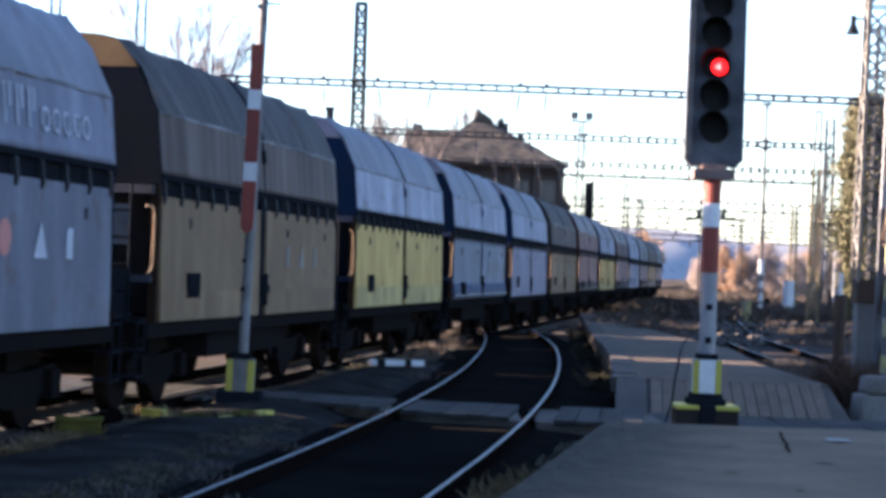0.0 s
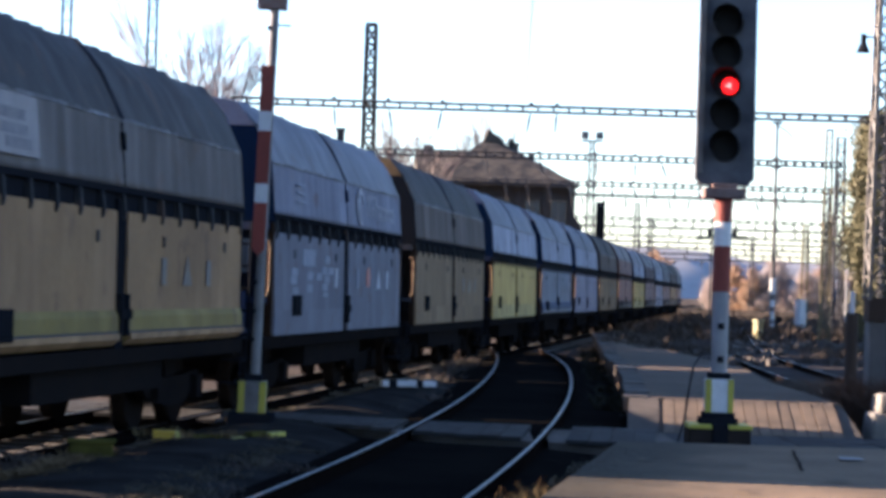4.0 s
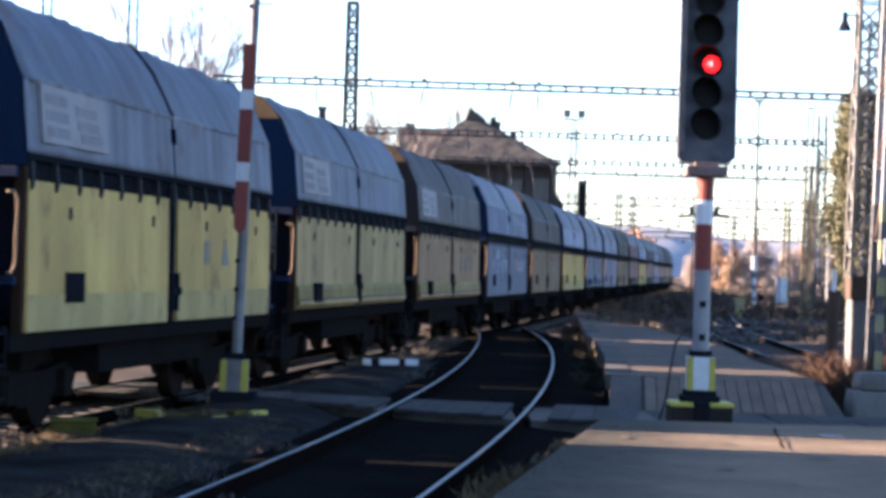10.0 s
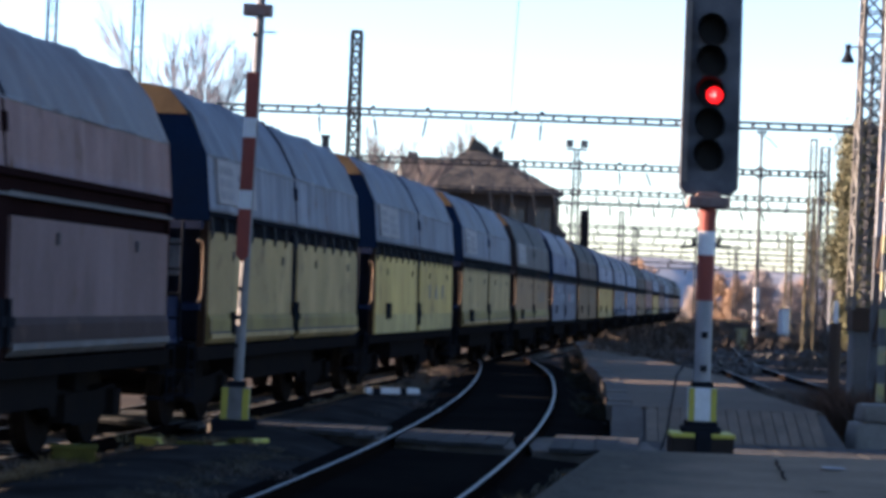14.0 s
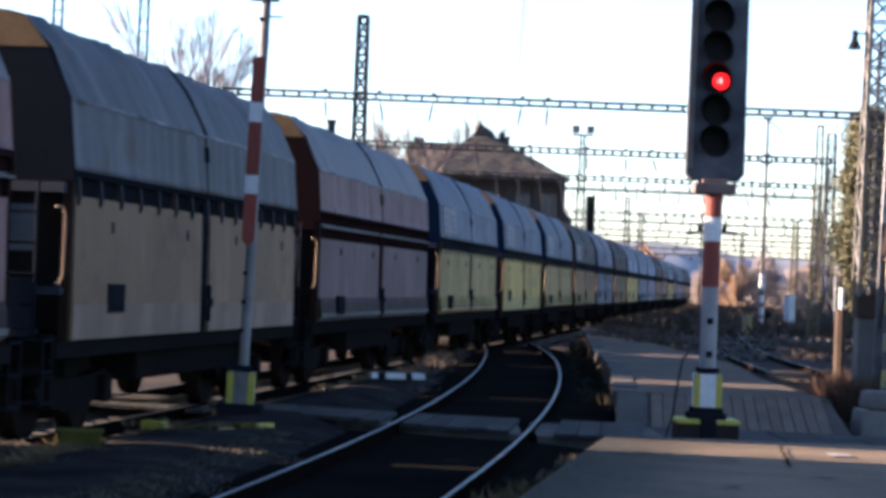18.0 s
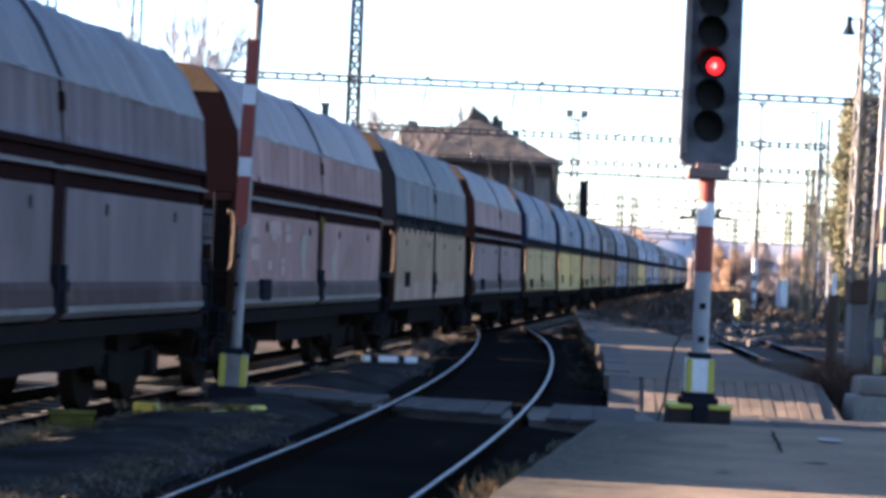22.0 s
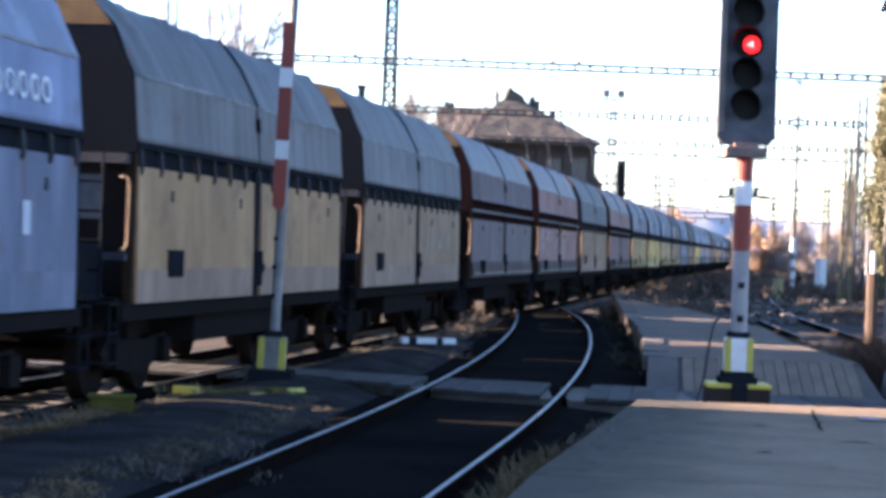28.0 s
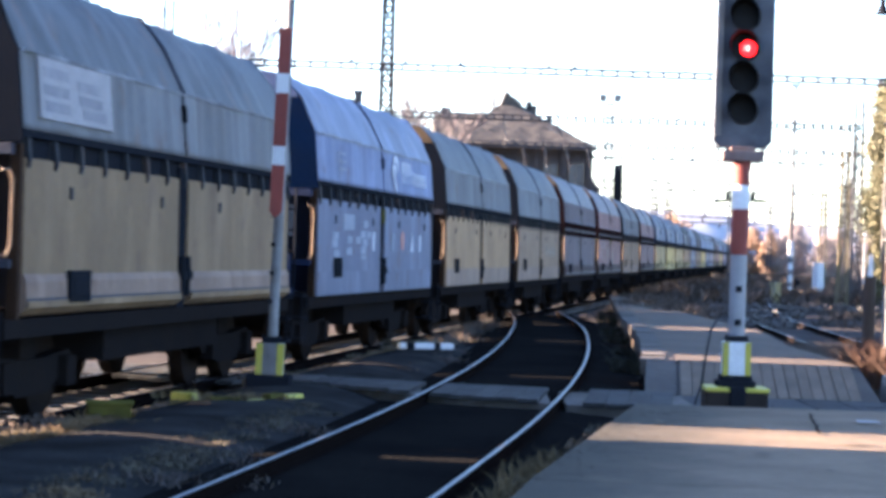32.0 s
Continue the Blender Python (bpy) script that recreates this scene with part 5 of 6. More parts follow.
        part("pilaster", boxes((x - 0.16, x + 0.16, -4.12, -3.98, 0, 8.25)), "housewall", s)
    part("eaves_board", boxes((-4.9, 4.62, -4.55, -4.4, 8.1, 8.34)), "kerb", s)
    bm = bmesh.new()
    e = [bm.verts.new(v) for v in ((-4.4, -4.4, 8.35), (4.6, -4.4, 8.35), (4.6, 5.4, 8.35), (-4.4, 5.4, 8.35))]
    t = [bm.verts.new(v) for v in ((-0.55, 0.0, 11.15), (0.15, 0.6, 11.15))]
    for f in ((e[0], e[1], t[0]), (e[1], t[1], t[0]), (e[1], e[2], t[1]), (e[2], e[3], t[1]), (e[3], t[0], t[1]), (e[3], e[0], t[0]), (e[3], e[2], e[1], e[0])):
        bm.faces.new(f)
    weather(bm, 11, 3)
    part("roof", bm, "roofslate", s, "steep brown hipped roof")
    bm = bmesh.new()
    prism(bm, ((-4.6, 8.35), (4.4, 8.35), (0, 10.42)), -4.85, -0.4)
    weather(bm, 11, 8)
    wing = part("roof", bm, "roofslate", s, "lower side roof")
    wing.matrix_basis = Matrix(((0, 1, 0, 0), (1, 0, 0, 0), (0, 0, 1, 0), (0, 0, 0, 1)))
    bm = prism(bmesh.new(), ((-1.0, 10.6), (-0.65, 11.25), (-0.5, 11.6), (-0.35, 11.75), (-0.15, 11.5), (0.3, 11.15), (0.8, 10.6)), -0.4, 1.0)
    weather(bm, 3, 5)
    part("roof_lantern", bm, "roofslate", s, "small crooked peak on the roof")
    for x, z in ((0.95, 10.95), (1.25, 10.75), (2.2, 10.15)):
        part("roof_vent", boxes((x - 0.15, x + 0.15, -0.4, 0.2, z - 1.0, z + 0.12), (x - 0.19, x + 0.19, -0.44, 0.24, z + 0.12, z + 0.2)), "roofslate", s, "dark roof vent")
    for x in (-4.0, -2.1, 0.1, 1.95, 3.5):
        w = part("window", boxes((x - 0.42, x + 0.42, -4.06, -3.99, 5.3, 7.3)), "glass", s)
        part("window_frame", boxes((x - 0.5, x - 0.42, -4.09, -3.98, 5.2, 7.4), (x + 0.42, x + 0.5, -4.09, -3.98, 5.2, 7.4), (x - 0.42, x + 0.42, -4.09, -3.98, 7.3, 7.4), (x - 0.42, x + 0.42, -4.09, -3.98, 5.2, 5.3), (x - 0.03, x + 0.03, -4.08, -3.98, 5.3, 7.3)), "kerb", w)
    bm = prism(bmesh.new(), ((4.4, 0), (5.0, 0), (5.0, 5.95), (4.75, 6.25), (4.4, 6.5)), -3.5, 3.5)
    part("lean_to", bm, "housewall", s, "dark narrow lean-to")
    part("chimney", boxes((-4.3, -3.7, 1.2, 1.7, 9.2, 10.75)), "housewall", s)
    return s


def build_stack():
    s = thing("chimney_stack", pose(-6.75, 120, -0.25), "dark square brick chimney behind the train", "chimney")
    part("shaft", boxes((-0.2, 0.2, -0.2, 0.2, 0, 10.4), bevel=0.01), "housewall", s)
    part("cap", boxes((-0.25, 0.25, -0.25, 0.25, 10.4, 10.6), bevel=0.01), "housewall", s)
    return s


build_stack()
build_house()


# ---- trees ----
def grow(bm, p, d, length, r, depth, spread, twigs, fine):
    q = p + d * length
    rod(bm if r > 0.028 else twigs, p, q, max(r, fine), 6 if r > 0.05 else 3, max(r * 0.72, fine * 0.8))
    if depth == 0:
        return
    for k in range(random.choice((2, 3, 3))):
        nd = (d + Vector((random.uniform(-1, 1), random.uniform(-1, 1), random.uniform(-0.25, 0.55))) * spread).normalized()
        grow(bm, p + d * length * random.uniform(0.55, 1.0), nd, length * random.uniform(0.62, 0.85), r * 0.6, depth - 1, spread, twigs, fine)


def bare_tree(x, y, h, label, seed, depth=7, spread=0.38, fine=0.009, twig="twig", girth=0.0085):
    random.seed(seed)
    s = thing("bare_tree", pose(x, y, -0.25), label, "tree")
    bm, tw = bmesh.new(), bmesh.new()
    grow(bm, Vector((0, 0, 0)), Vector((0, 0, 1)), h * 0.3, h * girth, depth, spread, tw, fine)
    part("trunk", bm, "bark", s)
    part("crown", tw, twig, s, "bare fine twigs")
    return s


bare_tree(-12.1, 92, 14.0, "bare autumn tree with fine pinkish twigs behind the train", 4, spread=0.26, fine=0.0105, depth=7)
bare_tree(-11.0, 93, 14.2, "bare autumn tree with fine pinkish twigs behind the train", 9, spread=0.26, fine=0.0105, depth=7)
bare_tree(-3.4, 148, 12.6, "bare dark tree beside the old house", 13, fine=0.013, twig="twigdark", depth=7, spread=0.3)
bare_tree(0.9, 150, 13.2, "bare dark tree beside the old house", 21, fine=0.013, twig="twigdark", depth=7, spread=0.3)
bare_tree(-3.3, 126, 11.0, "bare dark tree beside the old house", 29, fine=0.012, twig="twigdark", depth=7, spread=0.3)


def leafy(name, x, y, h, w, material, label, seed, count, low=0.1, shape=1.0, z=-0.25, leaf=0.3):
    random.seed(seed)
    s = thing(name, pose(x, y, z), label, "tree" if name.endswith("tree") else "bush")
    bm, tw = bmesh.new(), bmesh.new()
    rod(bm, (0, 0, 0), (0, 0, h * 0.85), 0.03 * h * 0.6, 8, 0.02)
    for k in range(14):
        a, zz = random.uniform(0, 6.28), h * random.uniform(low + 0.05, 0.75)
        rod(bm, (0, 0, zz), (math.cos(a) * w * 0.35, math.sin(a) * w * 0.35, zz + w * 0.45), 0.035, 5, 0.01)
    part("trunk", bm, "bark", s)
    lumps = [(random.uniform(0, 6.28), random.uniform(low, 0.98), random.uniform(0.07, 0.2)) for _ in range(34 if count < 50000 else 120)]
    verts, faces = [], []
    for k in range(count):
        a, f, sz = random.choice(lumps)
        prof = (math.sin(math.pi * min(1, max(0.02, (f - low) / (1 - low))) ** shape)) ** 0.6
        rad = w * 0.5 * prof * random.uniform(0.55, 1.0)
        c = Vector((math.cos(a) * rad, math.sin(a) * rad, f * h)) + Vector([random.gauss(0, 1) for _ in range(3)]) * w * sz * 0.9
        u = Vector([random.gauss(0, 1) for _ in range(3)]).normalized() * leaf * random.uniform(0.5, 1.2)
        v = u.cross(Vector([random.gauss(0, 1) for _ in range(3)])).normalized() * leaf * random.uniform(0.4, 0.8)
        i = len(verts)
        verts += [c - u, c + v, c + u, c - v]
        faces.append((i, i + 1, i + 2, i + 3))
    me = bpy.data.meshes.new("crown")
    me.from_pydata([tuple(v) for v in verts], [], faces)
    link("crown", me, material, s)
    return s


leafy("poplar_tree", 19.0, 101, 10.4, 2.3, "poplar", "slender poplar tree with yellowing leaves", 3, 90000, 0.05, 0.9, leaf=0.09)
leafy("poplar_tree", 21.6, 108, 9.4, 2.8, "poplar", "slender poplar tree with yellowing leaves", 5, 90000, 0.05, 0.9, leaf=0.09)
random.seed(77)
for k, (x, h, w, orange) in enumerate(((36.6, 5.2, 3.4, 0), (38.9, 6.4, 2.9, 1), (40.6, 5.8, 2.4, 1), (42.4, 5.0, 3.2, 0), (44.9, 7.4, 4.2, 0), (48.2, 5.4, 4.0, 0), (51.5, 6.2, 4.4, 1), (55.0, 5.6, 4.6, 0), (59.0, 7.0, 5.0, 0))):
    leafy("autumn_tree", x, 310 + random.uniform(-6, 10), h, w, "orangeleaf" if orange else "brownleaf", "far orange autumn tree with haze painted into its leaves" if orange else "far brown thinning autumn tree with haze painted in", 100 + k, 14000, 0.02, 0.6, leaf=0.12)
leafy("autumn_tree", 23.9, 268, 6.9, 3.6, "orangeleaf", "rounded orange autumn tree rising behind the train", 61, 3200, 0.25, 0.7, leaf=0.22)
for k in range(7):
    leafy("autumn_tree", 64 + k * 5.5 + random.uniform(-1, 1), 330 + random.uniform(-15, 25), random.uniform(6.0, 9.0), random.uniform(6, 8), "brownleaf", "far brown autumn tree with haze painted into its leaves", 200 + k, 2000, 0.05, 0.7, leaf=0.3)

# far wooded ridge, its blue haze painted into the colour
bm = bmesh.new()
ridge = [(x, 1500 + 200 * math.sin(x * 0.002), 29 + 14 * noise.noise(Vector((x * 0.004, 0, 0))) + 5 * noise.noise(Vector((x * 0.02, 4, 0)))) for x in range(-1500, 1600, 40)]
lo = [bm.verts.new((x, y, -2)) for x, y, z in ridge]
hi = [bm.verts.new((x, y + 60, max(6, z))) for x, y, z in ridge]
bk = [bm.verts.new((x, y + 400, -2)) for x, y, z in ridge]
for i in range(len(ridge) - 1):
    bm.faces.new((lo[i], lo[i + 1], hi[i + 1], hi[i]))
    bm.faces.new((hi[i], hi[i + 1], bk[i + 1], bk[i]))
tagged(part("backdrop_ridge", bm, "hill", smooth=True), "far wooded ridge with blue haze painted into its colour", "hill", kind="structure")


# ---- poles and small things of the yard ----
def build_flood_mast():
    s = thing("floodlight_mast", pose(8.7, 150, 0.05), "slim lattice floodlight mast with two lamps", "mast")
    part("lattice_frame", lattice(bmesh.new(), 0.8, 0.3, 12.3, 16, 0.03, 0.05, -0.3), "lattice", s)
    part("lamp_bar", boxes((-0.7, 0.7, -0.1, 0.1, 12.0, 12.12)), "lattice", s)
    for x in (-0.5, 0.5):
        part("floodlight", boxes((x - 0.25, x + 0.25, -0.25, 0.15, 12.2, 12.7), bevel=0.04), "galv", s)
    return s


def build_dark_signal():
    s = thing("far_signal", pose(8.9, 142, -0.25), "dark far signal board seen from behind the train", "signal")
    bm = bmesh.new()
    rod(bm, (0, 0, 0), (0, 0, 5.0), 0.09, 10)
    part("pole", bm, "lattice", s)
    part("signal_board", boxes((-0.29, 0.29, -0.1, 0.1, 4.3, 7.9), bevel=0.03), "hood", s, "tall black signal face")
    return s


def build_ring_pole():
    s = thing("lamp_post", pose(19.56, 138, -0.25), "thin tall lamp post with a ring and white banded foot", "lamp post")
    bm = bmesh.new()
    rod(bm, (0, 0, 0), (0, 0, 13.0), 0.13, 10, 0.08)
    part("post", bm, "lattice", s)
    for k, (z0, z1) in enumerate(((0.0, 0.45), (0.45, 0.75), (0.75, 1.2), (1.2, 1.5), (1.5, 1.95), (1.95, 2.3), (2.3, 3.3))):
        bm = bmesh.new()
        rod(bm, (0, 0, z0), (0, 0, z1), 0.15 if k < 6 else 0.18, 10)
        part("painted_band", bm, "polegrey" if k % 2 else "whitepaint", s, "" if k % 2 else "white painted band")
    bm = bmesh.new()
    path_tube(bm, [(0.34 * math.cos(k * 0.5236), 0.0, 10.49 + 0.34 * math.sin(k * 0.5236)) for k in range(13)], 0.055, 5)
    part("ring", bm, "lattice", s)
    bm = bmesh.new()
    path_tube(bm, [(0, 0, 12.9), (0.5, 0, 12.6), (1.0, 0, 12.1)], 0.04, 5)
    box(bm, -0.3, 0.3, -0.1, 0.1, 12.95, 13.1)
    part("lamp_arm", bm, "lattice", s)
    return s


build_flood_mast()
build_dark_signal()
build_ring_pole()
for x, y, h in ((-13.2, 92, 16.0), (-16.8, 92, 17.0), (13.1, 165, 8.8), (15.6, 182, 8.2), (24, 210, 9.5), (33, 250, 9), (20.2, 122, 11.4), (23.4, 150, 7), (16.7, 101, 5.5)):
    build_mast(x, y, -0.25, h, 0.5, 0.32, "far weathered lattice catenary mast", "olive" if x > 16.5 and y < 180 else "lattice", 12, 0.016 if y < 140 else 0.026, 0.034 if y < 140 else 0.05)


def cabinet(x, y, w, d, h, m, label, turn=28):
    s = thing("trackside_cabinet", pose(x, y, -0.25, 0, 0, turn), label, "cabinet")
    part("body", boxes((-w / 2, w / 2, -d / 2, d / 2, 0, h), bevel=0.03), m, s)
    part("lid", boxes((-w / 2 - 0.05, w / 2 + 0.05, -d / 2 - 0.05, d / 2 + 0.05, h, h + 0.08), bevel=0.01), m, s)
    part("door", boxes((-w / 2 + 0.06, w / 2 - 0.06, -d / 2 - 0.015, -d / 2 - 0.001, 0.12, h - 0.1)), m, s)
    return s


cabinet(20.7, 134, 0.5, 0.5, 1.95, "whitepaint", "white painted trackside relay cabinet")
cabinet(14.1, 104, 0.34, 0.34, 0.95, "fadedyellow", "small yellow trackside box")


def build_lever():
    s = thing("point_lever", pose(16.2, 112.8, -0.25), "dark rusty point lever stand beside the yard track", "lever")
    part("stand", boxes((-0.2, 0.2, -0.2, 0.2, 0, 0.55), bevel=0.03), "darklattice", s)
    bm = bmesh.new()
    rod(bm, (0, 0, 0.5), (0.12, 0, 1.25), 0.05, 8, 0.03)
    part("lever_arm", bm, "dark", s)
    part("weight", boxes((0.0, 0.28, -0.12, 0.12, 0.85, 1.1), bevel=0.04), "dark", s)
    return s


def build_hook_post():
    s = thing("yard_lamp", pose(29.4, 168, -0.25), "pale slim yard lamp post with a hooked top", "lamp post")
    bm = bmesh.new()
    rod(bm, (0, 0, 0), (0, 0, 3.9), 0.1, 8, 0.07)
    part("post", bm, "greypaint", s)
    bm = bmesh.new()
    path_tube(bm, [(0, 0, 3.85), (0.08, 0, 4.15), (0.3, 0, 4.3), (0.55, 0, 4.2)], 0.07, 6)
    part("hook", bm, "greypaint", s)
    return s


build_lever()
build_hook_post()


def build_stone():
    s = thing("stone_block", pose(5.85, 29.1, 0.0), "weathered pale stone blocks piled on the platform", "stone")
    for k, (x0, x1, z0, z1) in enumerate(((-0.42, 1.25, -0.2, 0.32), (-0.33, 0.72, 0.32, 0.57), (0.48, 1.15, 0.32, 0.61))):
        bm = boxes((x0, x1, -0.3, 0.35, z0, z1), bevel=0.04)
        bmesh.ops.subdivide_edges(bm, edges=bm.edges[:], cuts=2)
        for v in bm.verts:
            v.co += Vector((noise.noise(v.co * 4 + Vector((k, 0, 0))), noise.noise(v.co * 4 + Vector((0, k, 5))), noise.noise(v.co * 4 + Vector((9, 0, k))) * (0 if z0 == 0 and v.co.z < 0.05 else 1))) * 0.035
        part("block", bm, "stone", s, smooth=True)
    return s


build_stone()


def build_striped_mast():
    """A tapered four-legged mast whose feet are striped yellow and black."""
    s = thing("striped_mast", pose(5.92, 29.78, 0.02), "tapered steel lattice mast with yellow and black striped feet", "mast", "catenary masts")
    w, d, h, lean = 1.15, 0.66, 7.6, 0.016
    feet = [(0, 0), (w, 0), (w, d), (0, d)]

    def at_leg(k, z):
        x, y = feet[k]
        return Vector((x + lean * z * (1 if x == 0 else -1), y + lean * z * (1 if y == 0 else -1), z))
    for k in range(4):
        for q in range(12 if k < 2 else 1):
            z0, z1 = (0.25 * q - 0.2, 0.25 * q + 0.05) if k < 2 else (-0.2, 2.8)
            bm = bmesh.new()
            rod(bm, at_leg(k, z0), at_leg(k, z1), 0.068, 4)
            part("stripe_band", bm, "fadedyellow" if q % 2 else "fadedblack", s)
        bm = bmesh.new()
        rod(bm, at_leg(k, 2.8), at_leg(k, h), 0.062, 4)
        part("leg", bm, "greypaint", s)
    for k in range(4):
        for q in range(7):
            z0, z1 = 0.3 + q, 1.3 + q
            bm = bmesh.new()
            rod(bm, at_leg(k, z0), at_leg((k + 1) % 4, z1 - 0.05), 0.022, 4)
            rod(bm, at_leg(k, z1), at_leg((k + 1) % 4, z1), 0.018, 4)
            part("brace", bm, "darklattice", s)
    board = part("sign_board", boxes((0.02, 0.82, -0.12, -0.10, 1.97, 2.32), bevel=0.004), "whitepaint", s, "white sign board")
    part("sign_text", boxes((0.14, 0.72, -0.124, -0.12, 2.18, 2.22)), "blackmark", board)
    return s


build_striped_mast()


def build_short_post():
    s = thing("marker_post", pose(5.84, 32.8, 0.1), "short dark post with a white painted top", "post")
    bm = bmesh.new()
    rod(bm, (0, 0, 0), (0, 0, 1.5), 0.09, 8)
    part("post", bm, "darklattice", s)
    bm = bmesh.new()
    rod(bm, (0, 0, 1.5), (0, 0, 1.82), 0.036, 10)
    part("painted_top", bm, "whitepaint", s)
    return s


build_short_post()


# ---- paving slabs, ramp, kerb ----
def slab_piece(corners, th, parent, material, name="slab"):
    bm = bmesh.new()
    top = [bm.verts.new(c) for c in corners]
    low = [bm.verts.new((c[0], c[1], c[2] - th)) for c in corners]
    bm.faces.new(top)
    for i in range(4):
        bm.faces.new((low[i], low[(i + 1) % 4], top[(i + 1) % 4], top[i]))
    bmesh.ops.recalc_face_normals(bm, faces=bm.faces[:])
    return part(name, bm, material, parent)


random.seed(11)
J = 0.02
rows_y = [6.1, 10.0, 13.85, NEAR_END]
for r, (y0, y1) in enumerate(zip(rows_y, rows_y[1:])):
    for q, (x0, x1) in enumerate(((None, 6.3), (6.3, 10.4))):
        a0, a1 = (near_edge(y0) - 0.02, near_edge(y1) - 0.02) if q == 0 else (x0 + J, x0 + J)
        z = NZ + random.uniform(-0.003, 0.003)
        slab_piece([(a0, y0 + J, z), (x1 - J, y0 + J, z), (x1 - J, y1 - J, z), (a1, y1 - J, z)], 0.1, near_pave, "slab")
# the short steep ramp: a broad edge stone, then narrow planks side by side
e0, e1 = edge_x(RAMP0), edge_x(RAMP1)
widths = [0.42] + [0.15] * 18
f = 0.0
for k, wd in enumerate(widths):
    g = 0.022 if k == 0 else 0.008
    z0, z1 = slab_z(RAMP0) + random.uniform(-0.006, 0.008), slab_z(RAMP1) + random.uniform(-0.006, 0.008)
    if e1 + f + wd < 5.08:
        slab_piece([(e0 + f + 0.004, RAMP0 - 0.06 + random.uniform(-0.03, 0.02), z0), (e0 + f + wd - g, RAMP0 - 0.06, z0), (e1 + f + wd - g, RAMP1 - 0.006, z1), (e1 + f + 0.004, RAMP1 - 0.006, z1)], 0.08, ramp, "kerb" if k == 0 else "rampplank", "edge_stone" if k == 0 else "plank")
    f += wd + (0.03 if k == 0 else 0)
for k in range(44):
    y0, y1 = RAMP1 + k, RAMP1 + k + 0.985
    z = PZ + 0.02 + random.uniform(-0.01, 0.012)
    o = random.uniform(-0.02, 0.02)
    slab_piece([(edge_x(y0) - 0.06 + o, y0, z), (edge_x(y0) + 0.26 + o, y0, z), (edge_x(y1) + 0.26 + o, y1, z), (edge_x(y1) - 0.06 + o, y1, z)], 0.2, platform, "kerb", "kerb_stone")

# ---- black and white fouling-point beam between the tracks ----
beam = thing("marker_beam", pose(-1.22, 35.7, 0.17, 0, 0, 18), "low black and white painted marker beam between the converging tracks", "marker")
x = 0.0
for k, wd in enumerate((0.11, 0.14, 0.33, 0.11, 0.22)):
    part("beam_band", boxes((x, x + wd, -0.07, 0.07, 0.0, 0.095), bevel=0.008), "whitepaint" if k % 2 == 0 else "dark", beam)
    x += wd


# ---- mossy yellow kerb round the pole, and the small yellow box ----
def edging(pts, label):
    s = thing("painted_edging", pose(0, 0, 0), label, "edging")
    for (xa, ya), (xb, yb) in zip(pts, pts[1:]):
        d = Vector((xb - xa, yb - ya, 0))
        n = max(1, int(d.length / 0.32))
        for k in range(n):
            p = Vector((xa, ya, 0)) + d * ((k + 0.5) / n)
            ob = part("edge_stone", boxes((-0.15, 0.15, -0.05, 0.05, -0.15, 0.025 + random.uniform(-0.03, 0.02)), bevel=0.012), "moss" if random.random() < 0.45 else "yellow", s)
            ob.matrix_basis = pose(p.x, p.y, 0.17, 0, 0, math.degrees(math.atan2(d.y, d.x)) + random.uniform(-6, 6))
    return s


edging([(-3.25, 23.1), (-2.75, 22.75), (-2.35, 22.75), (-1.85, 23.75)], "broken yellow painted edge stones grown with moss")
yb = thing("yellow_box", pose(-3.33, 20.2, 0.1, 0, 0, 8), "low faded yellow painted box in dry grass", "box")
part("body", boxes((-0.2, 0.2, -0.12, 0.12, 0.0, 0.17), bevel=0.02), "moss", yb)
part("lid", boxes((-0.22, 0.22, -0.14, 0.14, 0.17, 0.2), bevel=0.01), "moss", yb)


# ---- grass and weeds ----
def tufts(name, spots, count, h, spread, material, label, zf, width=0.012, seed=1):
    rnd = random.Random(seed)
    verts, faces = [], []
    for k in range(count):
        x, y, r = rnd.choice(spots)
        a, q = rnd.uniform(0, 6.283), r * math.sqrt(rnd.random())
        px, py = x + q * math.cos(a), y + q * math.sin(a)
        z = zf(px, py)
        hh = h * rnd.uniform(0.35, 1.1)
        lean = Vector((rnd.gauss(0, spread), rnd.gauss(0, spread), 1)) * hh
        w = Vector((math.cos(a), math.sin(a), 0)) * width * rnd.uniform(0.6, 1.5)
        p = Vector((px, py, z - 0.02))
        m = p + lean * 0.55
        i = len(verts)
        verts += [p - w, p + w, m + w * 0.8, m - w * 0.8, p + lean + Vector((rnd.gauss(0, 0.2) * hh, rnd.gauss(0, 0.2) * hh, -0.1 * hh))]
        faces += [(i, i + 1, i + 2, i + 3), (i + 3, i + 2, i + 4)]
    me = bpy.data.meshes.new(name)
    me.from_pydata([tuple(v) for v in verts], [], faces)
    return tagged(link(name, me, material), label, "grass", kind="stuff")


rs = random.Random(5)
edge_spots = [(near_edge(y) - 0.12 + rs.uniform(-0.12, 0.06), y, 0.16) for y in [12 + 0.22 * k for k in range(28)]]
tufts("dry_grass", edge_spots[:22], 650, 0.2, 0.4, "drygrass", "dry yellow grass along the paving edge", lambda x, y: 0.2, 0.005, 2)
tufts("green_weeds", [(near_edge(y) - 0.15, y, 0.2) for y in (14.8, 15.1, 17.0, 18.2, 19.6)], 200, 0.12, 0.6, "islandgrass", "small dull weeds at the paving edge", lambda x, y: 0.2, 0.008, 3)
path = [(-3.9, 17.2), (-3.74, 17.6), (-3.5, 18.0), (-3.49, 19.5), (-3.3, 20.2)]
straw = []
for (xa, ya), (xb, yb) in zip(path, path[1:]):
    straw += [(xa + (xb - xa) * k / 5, ya + (yb - ya) * k / 5, 0.13) for k in range(5)]
